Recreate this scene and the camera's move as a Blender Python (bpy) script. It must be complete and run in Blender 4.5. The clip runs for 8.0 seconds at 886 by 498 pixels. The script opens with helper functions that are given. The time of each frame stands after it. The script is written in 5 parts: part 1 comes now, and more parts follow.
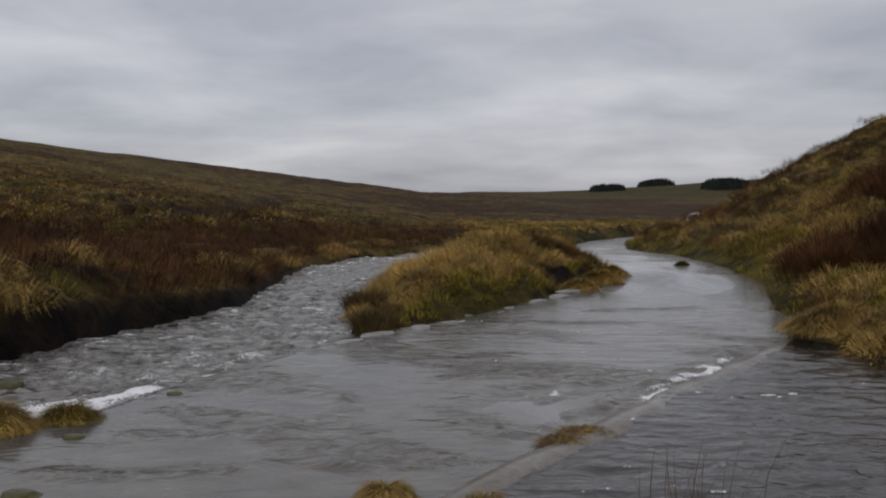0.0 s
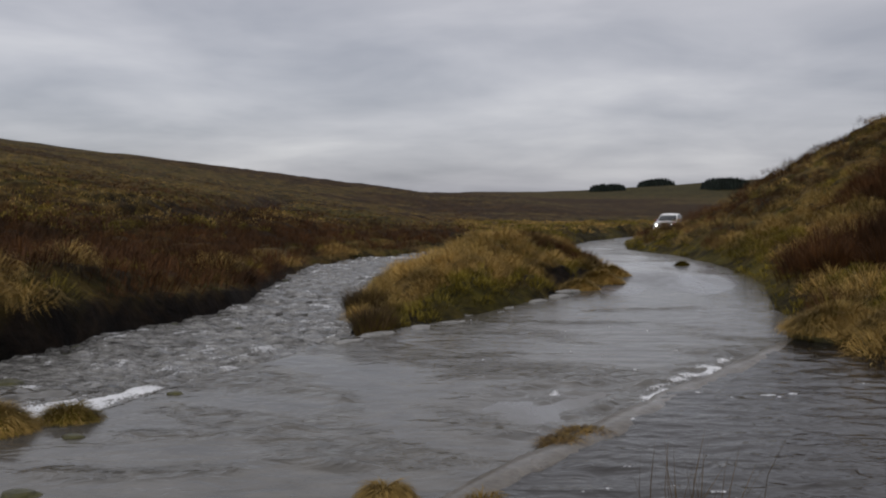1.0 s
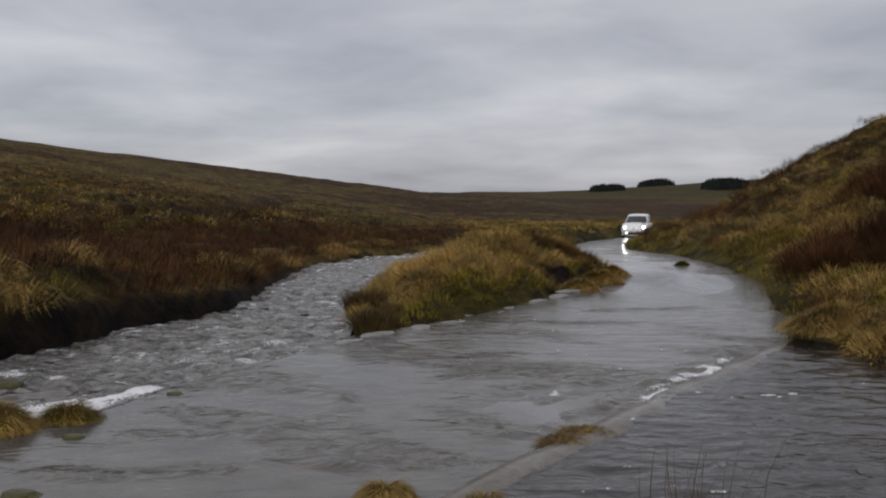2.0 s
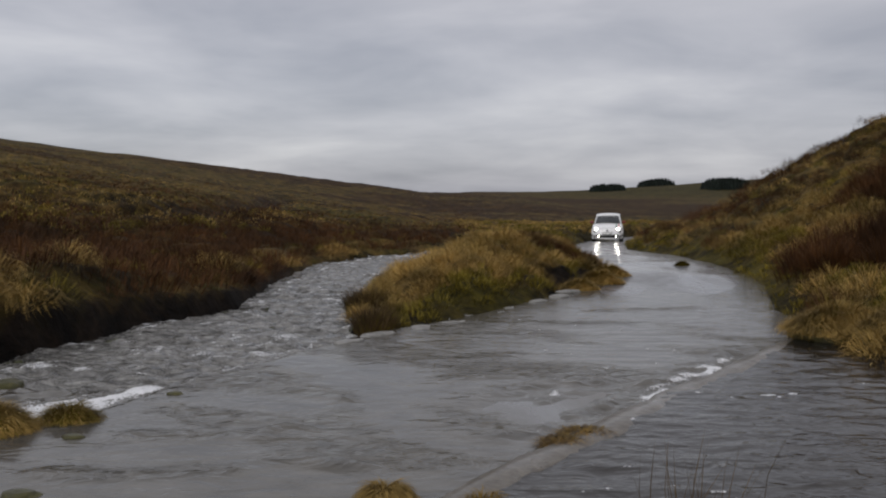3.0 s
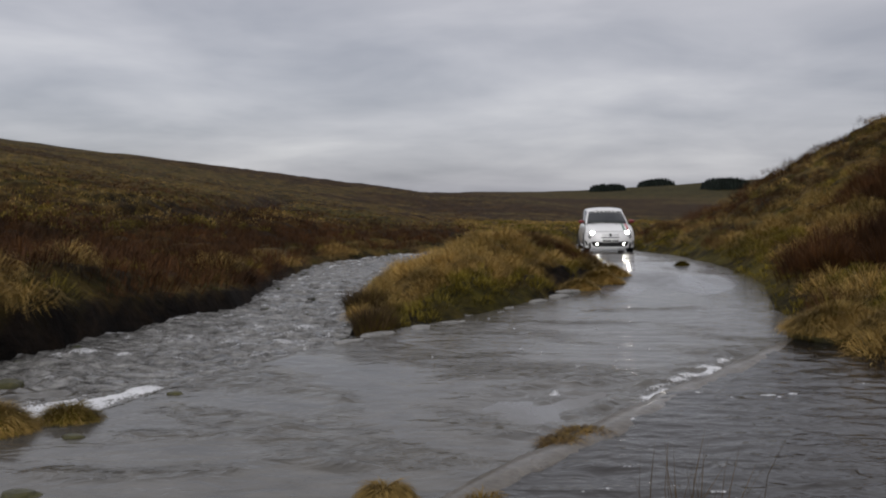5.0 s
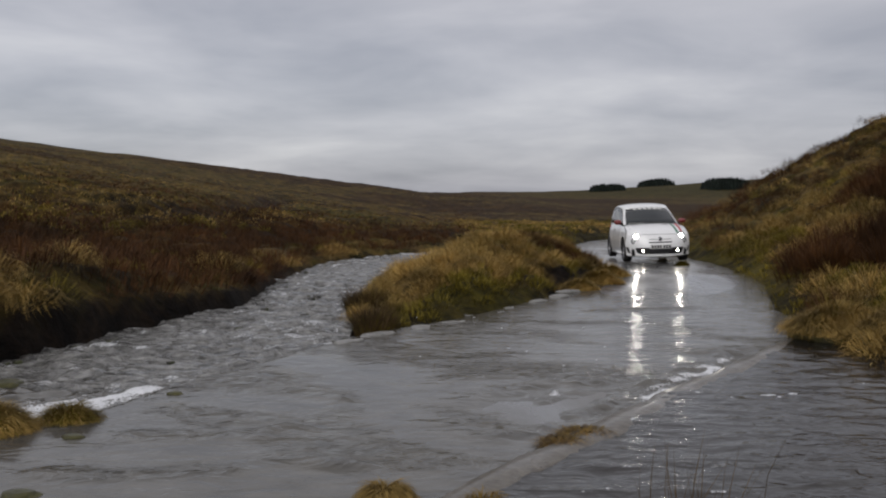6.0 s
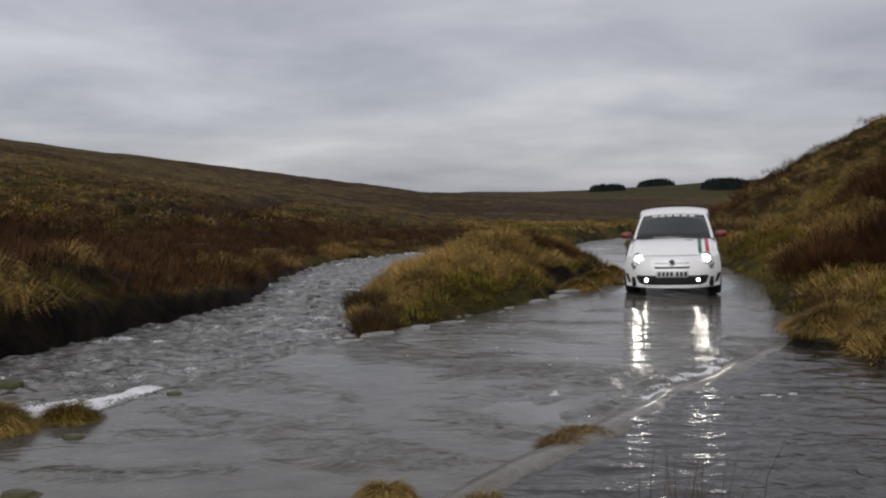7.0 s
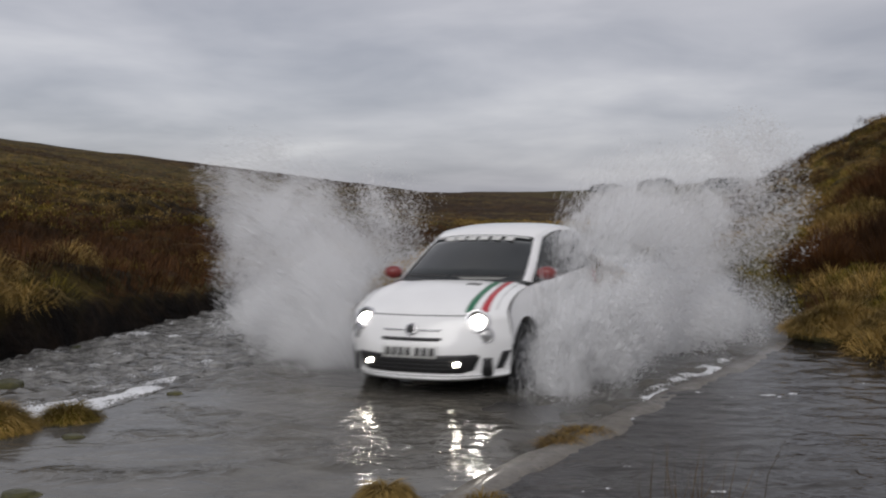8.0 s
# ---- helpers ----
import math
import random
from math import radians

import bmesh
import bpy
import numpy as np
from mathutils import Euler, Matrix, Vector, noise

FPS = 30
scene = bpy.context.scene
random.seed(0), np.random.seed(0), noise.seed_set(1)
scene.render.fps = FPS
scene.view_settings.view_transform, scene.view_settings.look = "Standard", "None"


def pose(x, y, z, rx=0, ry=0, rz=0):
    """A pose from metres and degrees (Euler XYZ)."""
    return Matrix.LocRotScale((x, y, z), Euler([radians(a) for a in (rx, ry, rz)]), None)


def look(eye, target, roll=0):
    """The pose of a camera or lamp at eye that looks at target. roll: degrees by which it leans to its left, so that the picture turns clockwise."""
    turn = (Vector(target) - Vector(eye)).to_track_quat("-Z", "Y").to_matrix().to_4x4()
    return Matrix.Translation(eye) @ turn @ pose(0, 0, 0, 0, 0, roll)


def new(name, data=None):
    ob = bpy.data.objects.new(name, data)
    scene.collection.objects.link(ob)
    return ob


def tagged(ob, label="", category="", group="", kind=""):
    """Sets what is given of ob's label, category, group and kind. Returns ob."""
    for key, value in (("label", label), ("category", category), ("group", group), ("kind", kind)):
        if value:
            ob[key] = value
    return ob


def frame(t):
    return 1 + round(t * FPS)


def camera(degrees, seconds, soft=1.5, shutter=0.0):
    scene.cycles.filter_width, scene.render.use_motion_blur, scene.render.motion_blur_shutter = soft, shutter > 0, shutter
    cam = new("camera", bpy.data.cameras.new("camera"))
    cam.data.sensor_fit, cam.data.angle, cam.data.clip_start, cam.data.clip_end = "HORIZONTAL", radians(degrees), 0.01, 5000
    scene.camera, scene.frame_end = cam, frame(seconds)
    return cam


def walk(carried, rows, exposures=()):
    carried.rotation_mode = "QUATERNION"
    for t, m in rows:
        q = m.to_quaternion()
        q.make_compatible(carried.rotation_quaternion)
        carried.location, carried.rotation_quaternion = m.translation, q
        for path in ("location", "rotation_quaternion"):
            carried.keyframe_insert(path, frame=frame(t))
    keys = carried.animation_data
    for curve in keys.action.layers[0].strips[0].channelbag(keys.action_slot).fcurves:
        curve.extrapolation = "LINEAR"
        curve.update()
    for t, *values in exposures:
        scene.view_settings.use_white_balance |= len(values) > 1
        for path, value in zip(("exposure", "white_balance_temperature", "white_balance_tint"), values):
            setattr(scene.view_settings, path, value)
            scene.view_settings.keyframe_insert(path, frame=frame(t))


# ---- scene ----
EYE_Z = 1.71
cam = camera(52.2, 8.0, soft=2.1, shutter=0.25)
VIEW = pose(0, 0, EYE_Z, 90 - 2.97, 0, 0)
walk(cam, [(0.0, VIEW), (8.0, VIEW)])

# ---- overcast sky and a weak, wide sun ----
SUN_EL, SUN_ROT = radians(38), radians(150)


def build_sky():
    world = bpy.data.worlds.new("overcast_sky")
    scene.world = world
    world.use_nodes = True
    nt = world.node_tree
    nt.nodes.clear()
    N, L = nt.nodes.new, nt.links.new
    out, bg = N("ShaderNodeOutputWorld"), N("ShaderNodeBackground")
    sky = N("ShaderNodeTexSky")
    sky.sky_type, sky.sun_disc = "NISHITA", False
    sky.sun_elevation, sky.sun_rotation = SUN_EL, SUN_ROT
    tc = N("ShaderNodeTexCoord")
    sep = N("ShaderNodeSeparateXYZ")
    L(tc.outputs["Generated"], sep.inputs[0])
    # directions laid onto a flat cloud deck
    up = N("ShaderNodeMath"); up.operation = "ADD"; up.inputs[1].default_value = 0.16
    lift = N("ShaderNodeMath"); lift.operation = "MAXIMUM"; lift.inputs[1].default_value = 0.0
    L(sep.outputs[2], lift.inputs[0]); L(lift.outputs[0], up.inputs[0])
    dx = N("ShaderNodeMath"); dx.operation = "DIVIDE"
    dy = N("ShaderNodeMath"); dy.operation = "DIVIDE"
    L(sep.outputs[0], dx.inputs[0]); L(up.outputs[0], dx.inputs[1])
    L(sep.outputs[1], dy.inputs[0]); L(up.outputs[0], dy.inputs[1])
    deck = N("ShaderNodeCombineXYZ")
    L(dx.outputs[0], deck.inputs[0]); L(dy.outputs[0], deck.inputs[1])

    def cloud(scale, sx, sy, detail, rough, dist, off):
        mp = N("ShaderNodeMapping")
        mp.inputs["Scale"].default_value = (sx, sy, 1)
        mp.inputs["Location"].default_value = (off, off * 0.7, off)
        mp.inputs["Rotation"].default_value = (0, 0, radians(9))
        L(deck.outputs[0], mp.inputs[0])
        n = N("ShaderNodeTexNoise")
        n.inputs["Scale"].default_value = scale
        n.inputs["Detail"].default_value = detail
        n.inputs["Roughness"].default_value = rough
        n.inputs["Distortion"].default_value = dist
        L(mp.outputs[0], n.inputs["Vector"])
        return n.outputs["Fac"]

    a = cloud(0.55, 0.8, 0.8, 5, 0.48, 0.4, 5.3)
    b = cloud(1.5, 0.75, 0.8, 5, 0.5, 0.3, 7.7)
    mix = N("ShaderNodeMix"); mix.data_type = "FLOAT"
    mix.inputs[0].default_value = 0.45
    L(a, mix.inputs[2]); L(b, mix.inputs[3])
    ramp = N("ShaderNodeValToRGB")
    els = ramp.color_ramp.elements
    els[0].position, els[0].color = 0.38, (0.275, 0.277, 0.312, 1)
    els[1].position, els[1].color = 0.62, (0.53, 0.52, 0.535, 1)
    mid = els.new(0.5); mid.color = (0.395, 0.39, 0.42, 1)
    L(mix.outputs[0], ramp.inputs[0])
    # the deck thickens and darkens towards the horizon
    hz = N("ShaderNodeValToRGB")
    e = hz.color_ramp.elements
    e[0].position, e[0].color = 0.0, (0.66, 0.68, 0.74, 1)
    e[1].position, e[1].color = 0.24, (1.13, 1.12, 1.10, 1)
    for p, c in ((0.03, (0.78, 0.79, 0.83)), (0.07, (0.97, 0.97, 0.98)), (0.13, (1.02, 1.02, 1.02))):
        e.new(p).color = (*c, 1)
    L(sep.outputs[2], hz.inputs[0])
    dark = N("ShaderNodeMix"); dark.data_type = "RGBA"; dark.blend_type = "MULTIPLY"
    dark.inputs[0].default_value = 1.0
    L(ramp.outputs[0], dark.inputs[6]); L(hz.outputs[0], dark.inputs[7])
    thin = N("ShaderNodeMix"); thin.data_type = "RGBA"; thin.blend_type = "ADD"
    thin.inputs[0].default_value = 0.012
    L(dark.outputs[2], thin.inputs[6]); L(sky.outputs[0], thin.inputs[7])
    bg.inputs[1].default_value = 1.13
    L(thin.outputs[2], bg.inputs[0]); L(bg.outputs[0], out.inputs[0])


build_sky()
sun = new("sun", bpy.data.lights.new("sun", "SUN"))
sun.data.energy, sun.data.angle, sun.data.color = 1.1, radians(40), (1.0, 0.97, 0.93)
sun.matrix_world = look((-30, -52, 47), (0, 0, 0))

# ---- materials ----
def mat(name):
    m = bpy.data.materials.new(name)
    m.use_nodes = True
    nt = m.node_tree
    return m, nt, nt.nodes["Principled BSDF"], nt.nodes.new, nt.links.new


def noise_node(nt, scale, detail=4, rough=0.55, space="Object", stretch=(1, 1, 1), dist=0.0):
    tc = nt.nodes.new("ShaderNodeTexCoord")
    mp = nt.nodes.new("ShaderNodeMapping")
    mp.inputs["Scale"].default_value = stretch
    n = nt.nodes.new("ShaderNodeTexNoise")
    n.inputs["Scale"].default_value = scale
    n.inputs["Detail"].default_value = detail
    n.inputs["Roughness"].default_value = rough
    n.inputs["Distortion"].default_value = dist
    nt.links.new(tc.outputs[space], mp.inputs[0])
    nt.links.new(mp.outputs[0], n.inputs["Vector"])
    return n.outputs["Fac"]


def ramp_node(nt, fac, stops):
    r = nt.nodes.new("ShaderNodeValToRGB")
    els = r.color_ramp.elements
    for i, (p, c) in enumerate(stops):
        e = els[i] if i < 2 else els.new(p)
        e.position, e.color = p, (*c, 1)
    nt.links.new(fac, r.inputs[0])
    return r.outputs[0]


def mix_node(nt, fac, a, b, blend="MIX"):
    m = nt.nodes.new("ShaderNodeMix")
    m.data_type, m.blend_type = "RGBA", blend
    for v, s in ((fac, m.inputs[0]), (a, m.inputs[6]), (b, m.inputs[7])):
        if isinstance(v, (int, float)):
            s.default_value = v
        elif isinstance(v, tuple):
            s.default_value = (*v, 1)
        else:
            nt.links.new(v, s)
    return m.outputs[2]


def bump_node(nt, height, strength, distance, normal=None):
    b = nt.nodes.new("ShaderNodeBump")
    b.inputs["Strength"].default_value = strength
    b.inputs["Distance"].default_value = distance
    nt.links.new(height, b.inputs["Height"])
    if normal:
        nt.links.new(normal, b.inputs["Normal"])
    return b.outputs[0]


def attr_node(nt, name):
    a = nt.nodes.new("ShaderNodeAttribute")
    a.attribute_name = name
    return a.outputs["Fac"]


def plain(name, color, rough=0.5, metal=0.0, coat=0.0, grime=0.12, scale=9.0, emit=None, strength=0.0, gloss=0.5):
    """A painted, moulded or metal surface with slight grime and grain."""
    m, nt, p, N, L = mat(name)
    n = noise_node(nt, scale, 5)
    c = mix_node(nt, 1.0, color, ramp_node(nt, n, [(0.3, (1 - grime,) * 3), (0.7, (1.0, 1.0, 1.0))]), "MULTIPLY")
    L(c, p.inputs["Base Color"])
    p.inputs["Roughness"].default_value = rough
    p.inputs["Metallic"].default_value = metal
    p.inputs["Coat Weight"].default_value = coat
    p.inputs["Specular IOR Level"].default_value = gloss
    p.inputs["Coat Roughness"].default_value = 0.06
    if emit:
        p.inputs["Emission Color"].default_value = (*emit, 1)
        p.inputs["Emission Strength"].default_value = strength
    return m


def ground_material():
    """Moorland: straw grass, green moss, brown heather and bare soil, by what grows where."""
    m, nt, p, N, L = mat("moorland")
    fine = noise_node(nt, 7.0, 6, 0.65)
    mid = noise_node(nt, 0.55, 6, 0.62, dist=0.6)
    wide = noise_node(nt, 0.05, 5, 0.6, dist=0.8)
    # straw kept darker than the blades, standing in for shade between tussocks
    straw = ramp_node(nt, fine, [(0.3, (0.055, 0.036, 0.011)), (0.75, (0.20, 0.135, 0.045))])
    green = ramp_node(nt, fine, [(0.3, (0.026, 0.024, 0.004)), (0.75, (0.090, 0.078, 0.012))])
    heath = ramp_node(nt, fine, [(0.3, (0.025, 0.014, 0.004)), (0.75, (0.078, 0.042, 0.012))])
    soil = ramp_node(nt, fine, [(0.3, (0.007, 0.005, 0.004)), (0.75, (0.029, 0.020, 0.013))])
    g = mix_node(nt, ramp_node(nt, mid, [(0.42, (0, 0, 0)), (0.60, (1, 1, 1))]), straw, green)
    spread = N("ShaderNodeMath"); spread.operation = "ADD"
    L(attr_node(nt, "heather"), spread.inputs[0])
    sub = N("ShaderNodeMath"); sub.operation = "SUBTRACT"; sub.inputs[1].default_value = 0.5
    L(mix_node(nt, 0.5, mid, wide), sub.inputs[0])
    mul = N("ShaderNodeMath"); mul.operation = "MULTIPLY"; mul.inputs[1].default_value = 3.2
    L(sub.outputs[0], mul.inputs[0]); L(mul.outputs[0], spread.inputs[1])
    g = mix_node(nt, ramp_node(nt, spread.outputs[0], [(0.3, (0, 0, 0)), (0.75, (1, 1, 1))]), g, heath)
    g = mix_node(nt, attr_node(nt, "moss"), g, green)
    g = mix_node(nt, attr_node(nt, "soil"), g, soil)
    # dark blotches paint shaded creases and lit tops into the colour
    crease_shade = noise_node(nt, 1.3, 5, 0.7, dist=0.4)
    g = mix_node(nt, 1.0, g, ramp_node(nt, crease_shade, [(0.40, (0.30, 0.28, 0.28)), (0.60, (1.25, 1.22, 1.15))]), "MULTIPLY")
    drift = noise_node(nt, 0.21, 5, 0.65, stretch=(1, 0.6, 1), dist=0.8)
    g = mix_node(nt, 1.0, g, ramp_node(nt, drift, [(0.40, (0.50, 0.47, 0.45)), (0.62, (1.2, 1.18, 1.12))]), "MULTIPLY")
    L(g, p.inputs["Base Color"])
    p.inputs["Roughness"].default_value = 0.95
    p.inputs["Specular IOR Level"].default_value = 0.15
    L(bump_node(nt, fine, 1.0, 0.06, bump_node(nt, mid, 0.8, 0.5)), p.inputs["Normal"])
    return m


def water_material(name, deep, shallow, scale, strength, stretch, rough=0.03, tall=0.08):
    m, nt, p, N, L = mat(name)
    a = noise_node(nt, scale, 3, 0.5, stretch=stretch, dist=0.6)
    b = noise_node(nt, scale * 4.1, 3, 0.55, stretch=stretch, dist=0.3)
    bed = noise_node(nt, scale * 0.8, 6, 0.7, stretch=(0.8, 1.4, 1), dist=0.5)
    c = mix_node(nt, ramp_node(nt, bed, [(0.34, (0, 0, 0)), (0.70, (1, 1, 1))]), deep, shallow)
    foam = noise_node(nt, 34.0, 4, 0.75)
    edge = N("ShaderNodeMath"); edge.operation = "MULTIPLY_ADD"
    edge.inputs[1].default_value = 1.0
    L(foam, edge.inputs[0]); L(attr_node(nt, "foam"), edge.inputs[2])
    white = ramp_node(nt, edge.outputs[0], [(0.86, (0, 0, 0)), (1.12, (1, 1, 1))])
    L(mix_node(nt, white, c, (0.72, 0.73, 0.75)), p.inputs["Base Color"])
    p.inputs["IOR"].default_value = 1.333
    L(mix_node(nt, white, (rough,) * 3, (0.55,) * 3), p.inputs["Roughness"])
    n1 = bump_node(nt, a, strength, tall)
    n2 = bump_node(nt, b, strength * 0.6, 0.02, n1)
    chop = attr_node(nt, "chop")
    for n, k in ((n1, strength), (n2, strength * 0.6)):
        gain = N("ShaderNodeMath"); gain.operation = "MULTIPLY"; gain.inputs[1].default_value = k
        L(chop, gain.inputs[0]); L(gain.outputs[0], n.node.inputs["Strength"])
    L(n2, p.inputs["Normal"])
    return m


def road_material():
    m, nt, p, N, L = mat("wet_road")
    grit = noise_node(nt, 60.0, 3, 0.7)
    patch = noise_node(nt, 0.9, 5, 0.6, stretch=(1, 0.45, 1), dist=0.5)
    c = ramp_node(nt, grit, [(0.3, (0.035, 0.035, 0.037)), (0.7, (0.085, 0.083, 0.080))])
    c = mix_node(nt, ramp_node(nt, patch, [(0.4, (0, 0, 0)), (0.7, (1, 1, 1))]), c, (0.10, 0.092, 0.08), "MIX")
    L(c, p.inputs["Base Color"])
    L(ramp_node(nt, patch, [(0.38, (0.16,) * 3), (0.62, (0.52,) * 3)]), p.inputs["Roughness"])
    p.inputs["Coat Weight"].default_value = 0.6
    p.inputs["Coat Roughness"].default_value = 0.10
    p.inputs["Coat IOR"].default_value = 1.33
    L(bump_node(nt, grit, 0.35, 0.006, bump_node(nt, patch, 0.10, 0.03)), p.inputs["Normal"])
    return m


def blade_material(name, dark, light, tip=None):
    """Grass and twigs, each blade a little different."""
    m, nt, p, N, L = mat(name)
    geo = N("ShaderNodeNewGeometry")
    stops = [(0.0, dark), (1.0, light)]
    if tip:
        stops = [(0.0, dark), (0.93, light), (1.0, tip)]
    c = ramp_node(nt, geo.outputs["Random Per Island"], stops)
    patch = noise_node(nt, 0.4, 4, 0.6)
    spot = noise_node(nt, 1.7, 3, 0.6)
    c = mix_node(nt, 1.0, c, ramp_node(nt, patch, [(0.35, (0.45, 0.46, 0.42)), (0.68, (1.15, 1.12, 1.1))]), "MULTIPLY")
    c = mix_node(nt, 1.0, c, ramp_node(nt, spot, [(0.36, (0.40, 0.40, 0.38)), (0.62, (1.2, 1.17, 1.12))]), "MULTIPLY")
    L(c, p.inputs["Base Color"])
    p.inputs["Roughness"].default_value = 0.8
    p.inputs["Specular IOR Level"].default_value = 0.2
    return m


def stone_material(name, a, b, moss=None):
    m, nt, p, N, L = mat(name)
    f = noise_node(nt, 14.0, 6, 0.65)
    w = noise_node(nt, 2.6, 4, 0.6)
    c = ramp_node(nt, f, [(0.3, a), (0.72, b)])
    if moss:
        c = mix_node(nt, ramp_node(nt, w, [(0.48, (0, 0, 0)), (0.6, (1, 1, 1))]), c, moss)
    L(c, p.inputs["Base Color"])
    L(ramp_node(nt, w, [(0.35, (0.25,) * 3), (0.65, (0.75,) * 3)]), p.inputs["Roughness"])
    L(bump_node(nt, f, 0.7, 0.02), p.inputs["Normal"])
    return m


GROUND = ground_material()
ROAD = road_material()
FORD_WATER = water_material("ford_film", (0.058, 0.054, 0.047), (0.125, 0.117, 0.102), 3.4, 0.60, (1.0, 1.5, 1), 0.085)
POOL_WATER = water_material("pool", (0.010, 0.008, 0.007), (0.024, 0.021, 0.018), 3.2, 0.40, (0.8, 1.6, 1), 0.06)
# stream's pale tone paints in sky sheen on the ripples, plus aerated water
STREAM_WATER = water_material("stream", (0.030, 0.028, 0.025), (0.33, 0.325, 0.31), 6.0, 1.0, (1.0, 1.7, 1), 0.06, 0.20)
STRAW = blade_material("straw_grass", (0.39, 0.258, 0.078), (0.51, 0.350, 0.115), (0.57, 0.44, 0.20))
GREEN = blade_material("green_grass", (0.165, 0.132, 0.017), (0.265, 0.210, 0.028))
HEATH = blade_material("heather", (0.060, 0.025, 0.009), (0.128, 0.058, 0.019))
REED = blade_material("dead_rush", (0.09, 0.058, 0.030), (0.24, 0.165, 0.085))
CONCRETE = stone_material("wet_concrete", (0.065, 0.055, 0.044), (0.16, 0.14, 0.112))
film = CONCRETE.node_tree.nodes["Principled BSDF"]
film.inputs["Coat Weight"].default_value, film.inputs["Coat Roughness"].default_value, film.inputs["Coat IOR"].default_value = 0.5, 0.15, 1.33
STONE = stone_material("river_stone", (0.015, 0.014, 0.013), (0.075, 0.07, 0.065), (0.05, 0.055, 0.015))

# ---- plan of the valley: road, ford, stream, pool (metres) ----
ROAD_LEFT = [(-14.6, -18.0), (-8.8, -5.5), (-5.2, 1.6), (-4.2, 4.0), (-3.55, 5.5), (-3.1, 6.6), (-2.73, 7.35), (-2.44, 8.24), (-1.84, 9.37), (-1.18, 10.86),
             (-0.62, 11.8), (0.37, 12.9), (2.15, 15.9), (3.5, 19.0), (3.87, 20.9), (4.15, 24.0), (4.4, 29.0), (4.75, 34.0),
             (6.2, 42.0), (7.4, 47.8), (12.6, 60.5), (19.1, 74.0), (26.0, 88.0), (40.0, 112.0)]
ROAD_RIGHT = [(-11.4, -19.2), (-5.7, -6.2), (-2.2, 1.6), (-1.0, 3.6), (-0.3, 4.6), (0.53, 5.86), (1.16, 6.72), (1.97, 7.95), (2.97, 9.2), (4.34, 11.1),
              (4.95, 12.2), (5.05, 13.8), (6.1, 17.2), (6.8, 21.6), (7.2, 27.6), (6.95, 33.8), (8.3, 41.0), (9.6, 47.0),
              (15.2, 59.3), (21.8, 72.8), (28.6, 86.6), (42.4, 110.4)]
ROAD_POLY = ROAD_LEFT + ROAD_RIGHT[::-1]
STREAM_LEFT = [(-9.5, 2.0), (-7.0, 6.0), (-5.7, 8.7), (-5.06, 10.3), (-4.4, 13.2), (-3.55, 15.9), (-3.7, 19.0), (-3.95, 23.0),
               (-3.85, 27.4), (-3.15, 30.7), (-1.75, 33.2), (0.0, 37.5), (1.0, 41.0)]
STREAM_RIGHT = [(-5.3, 2.0), (-4.3, 4.0), (-3.65, 5.5), (-3.2, 6.6), (-2.75, 7.6), (-1.84, 9.5), (-0.9, 11.7), (-1.35, 12.6),
                (-1.4, 15.8), (-1.45, 18.0), (-1.0, 20.9), (-0.3, 25.0), (0.3, 29.8), (1.0, 34.4), (2.2, 40.0)]
STREAM_POLY = STREAM_LEFT + STREAM_RIGHT[::-1]
POOL_POLY = [(-0.3, 4.6), (0.53, 5.86), (1.97, 7.95), (2.97, 9.2), (4.34, 11.1), (4.62, 10.4), (4.55, 9.4), (5.2, 8.2), (6.2, 7.2),
             (7.0, 5.5), (6.0, 4.2), (3.0, 3.7), (0.8, 3.9)]
ROAD_Z = [(0, 0.0), (11.0, 0.0), (13.0, 0.03), (16.0, 0.10), (19.0, 0.20), (23.0, 0.20), (27.0, 0.13), (34.0, -0.02), (42.0, -0.20),
          (47.0, -0.34), (60.0, -0.54), (73.0, -0.66), (112.0, -0.8)]


GULLY = [(-30.0, 43.0), (-19.1, 40.0), (-14.8, 38.5), (-11.5, 41.0), (-13.0, 58.0), (-17.0, 80.0), (-22.9, 138.0)]


def inside(poly, x, y):
    hit = np.zeros(x.shape, bool)
    for (ax, ay), (bx, by) in zip(poly, poly[1:] + poly[:1]):
        if ay != by:
            hit ^= ((ay > y) != (by > y)) & (x < (bx - ax) * (y - ay) / (by - ay) + ax)
    return hit


def line_dist(line, x, y):
    best = np.full(x.shape, 1e9)
    for (ax, ay), (bx, by) in zip(line, line[1:]):
        dx, dy = bx - ax, by - ay
        t = np.clip(((x - ax) * dx + (y - ay) * dy) / (dx * dx + dy * dy), 0, 1)
        best = np.minimum(best, np.hypot(x - ax - t * dx, y - ay - t * dy))
    return best


def signed(poly, x, y):
    d = line_dist(poly + poly[:1], x, y)
    return np.where(inside(poly, x, y), -d, d)


def step(a, b, v):
    t = np.clip((v - a) / (b - a), 0, 1)
    return t * t * (3 - 2 * t)


def table(v, rows):
    return np.interp(v, [r[0] for r in rows], [r[1] for r in rows])


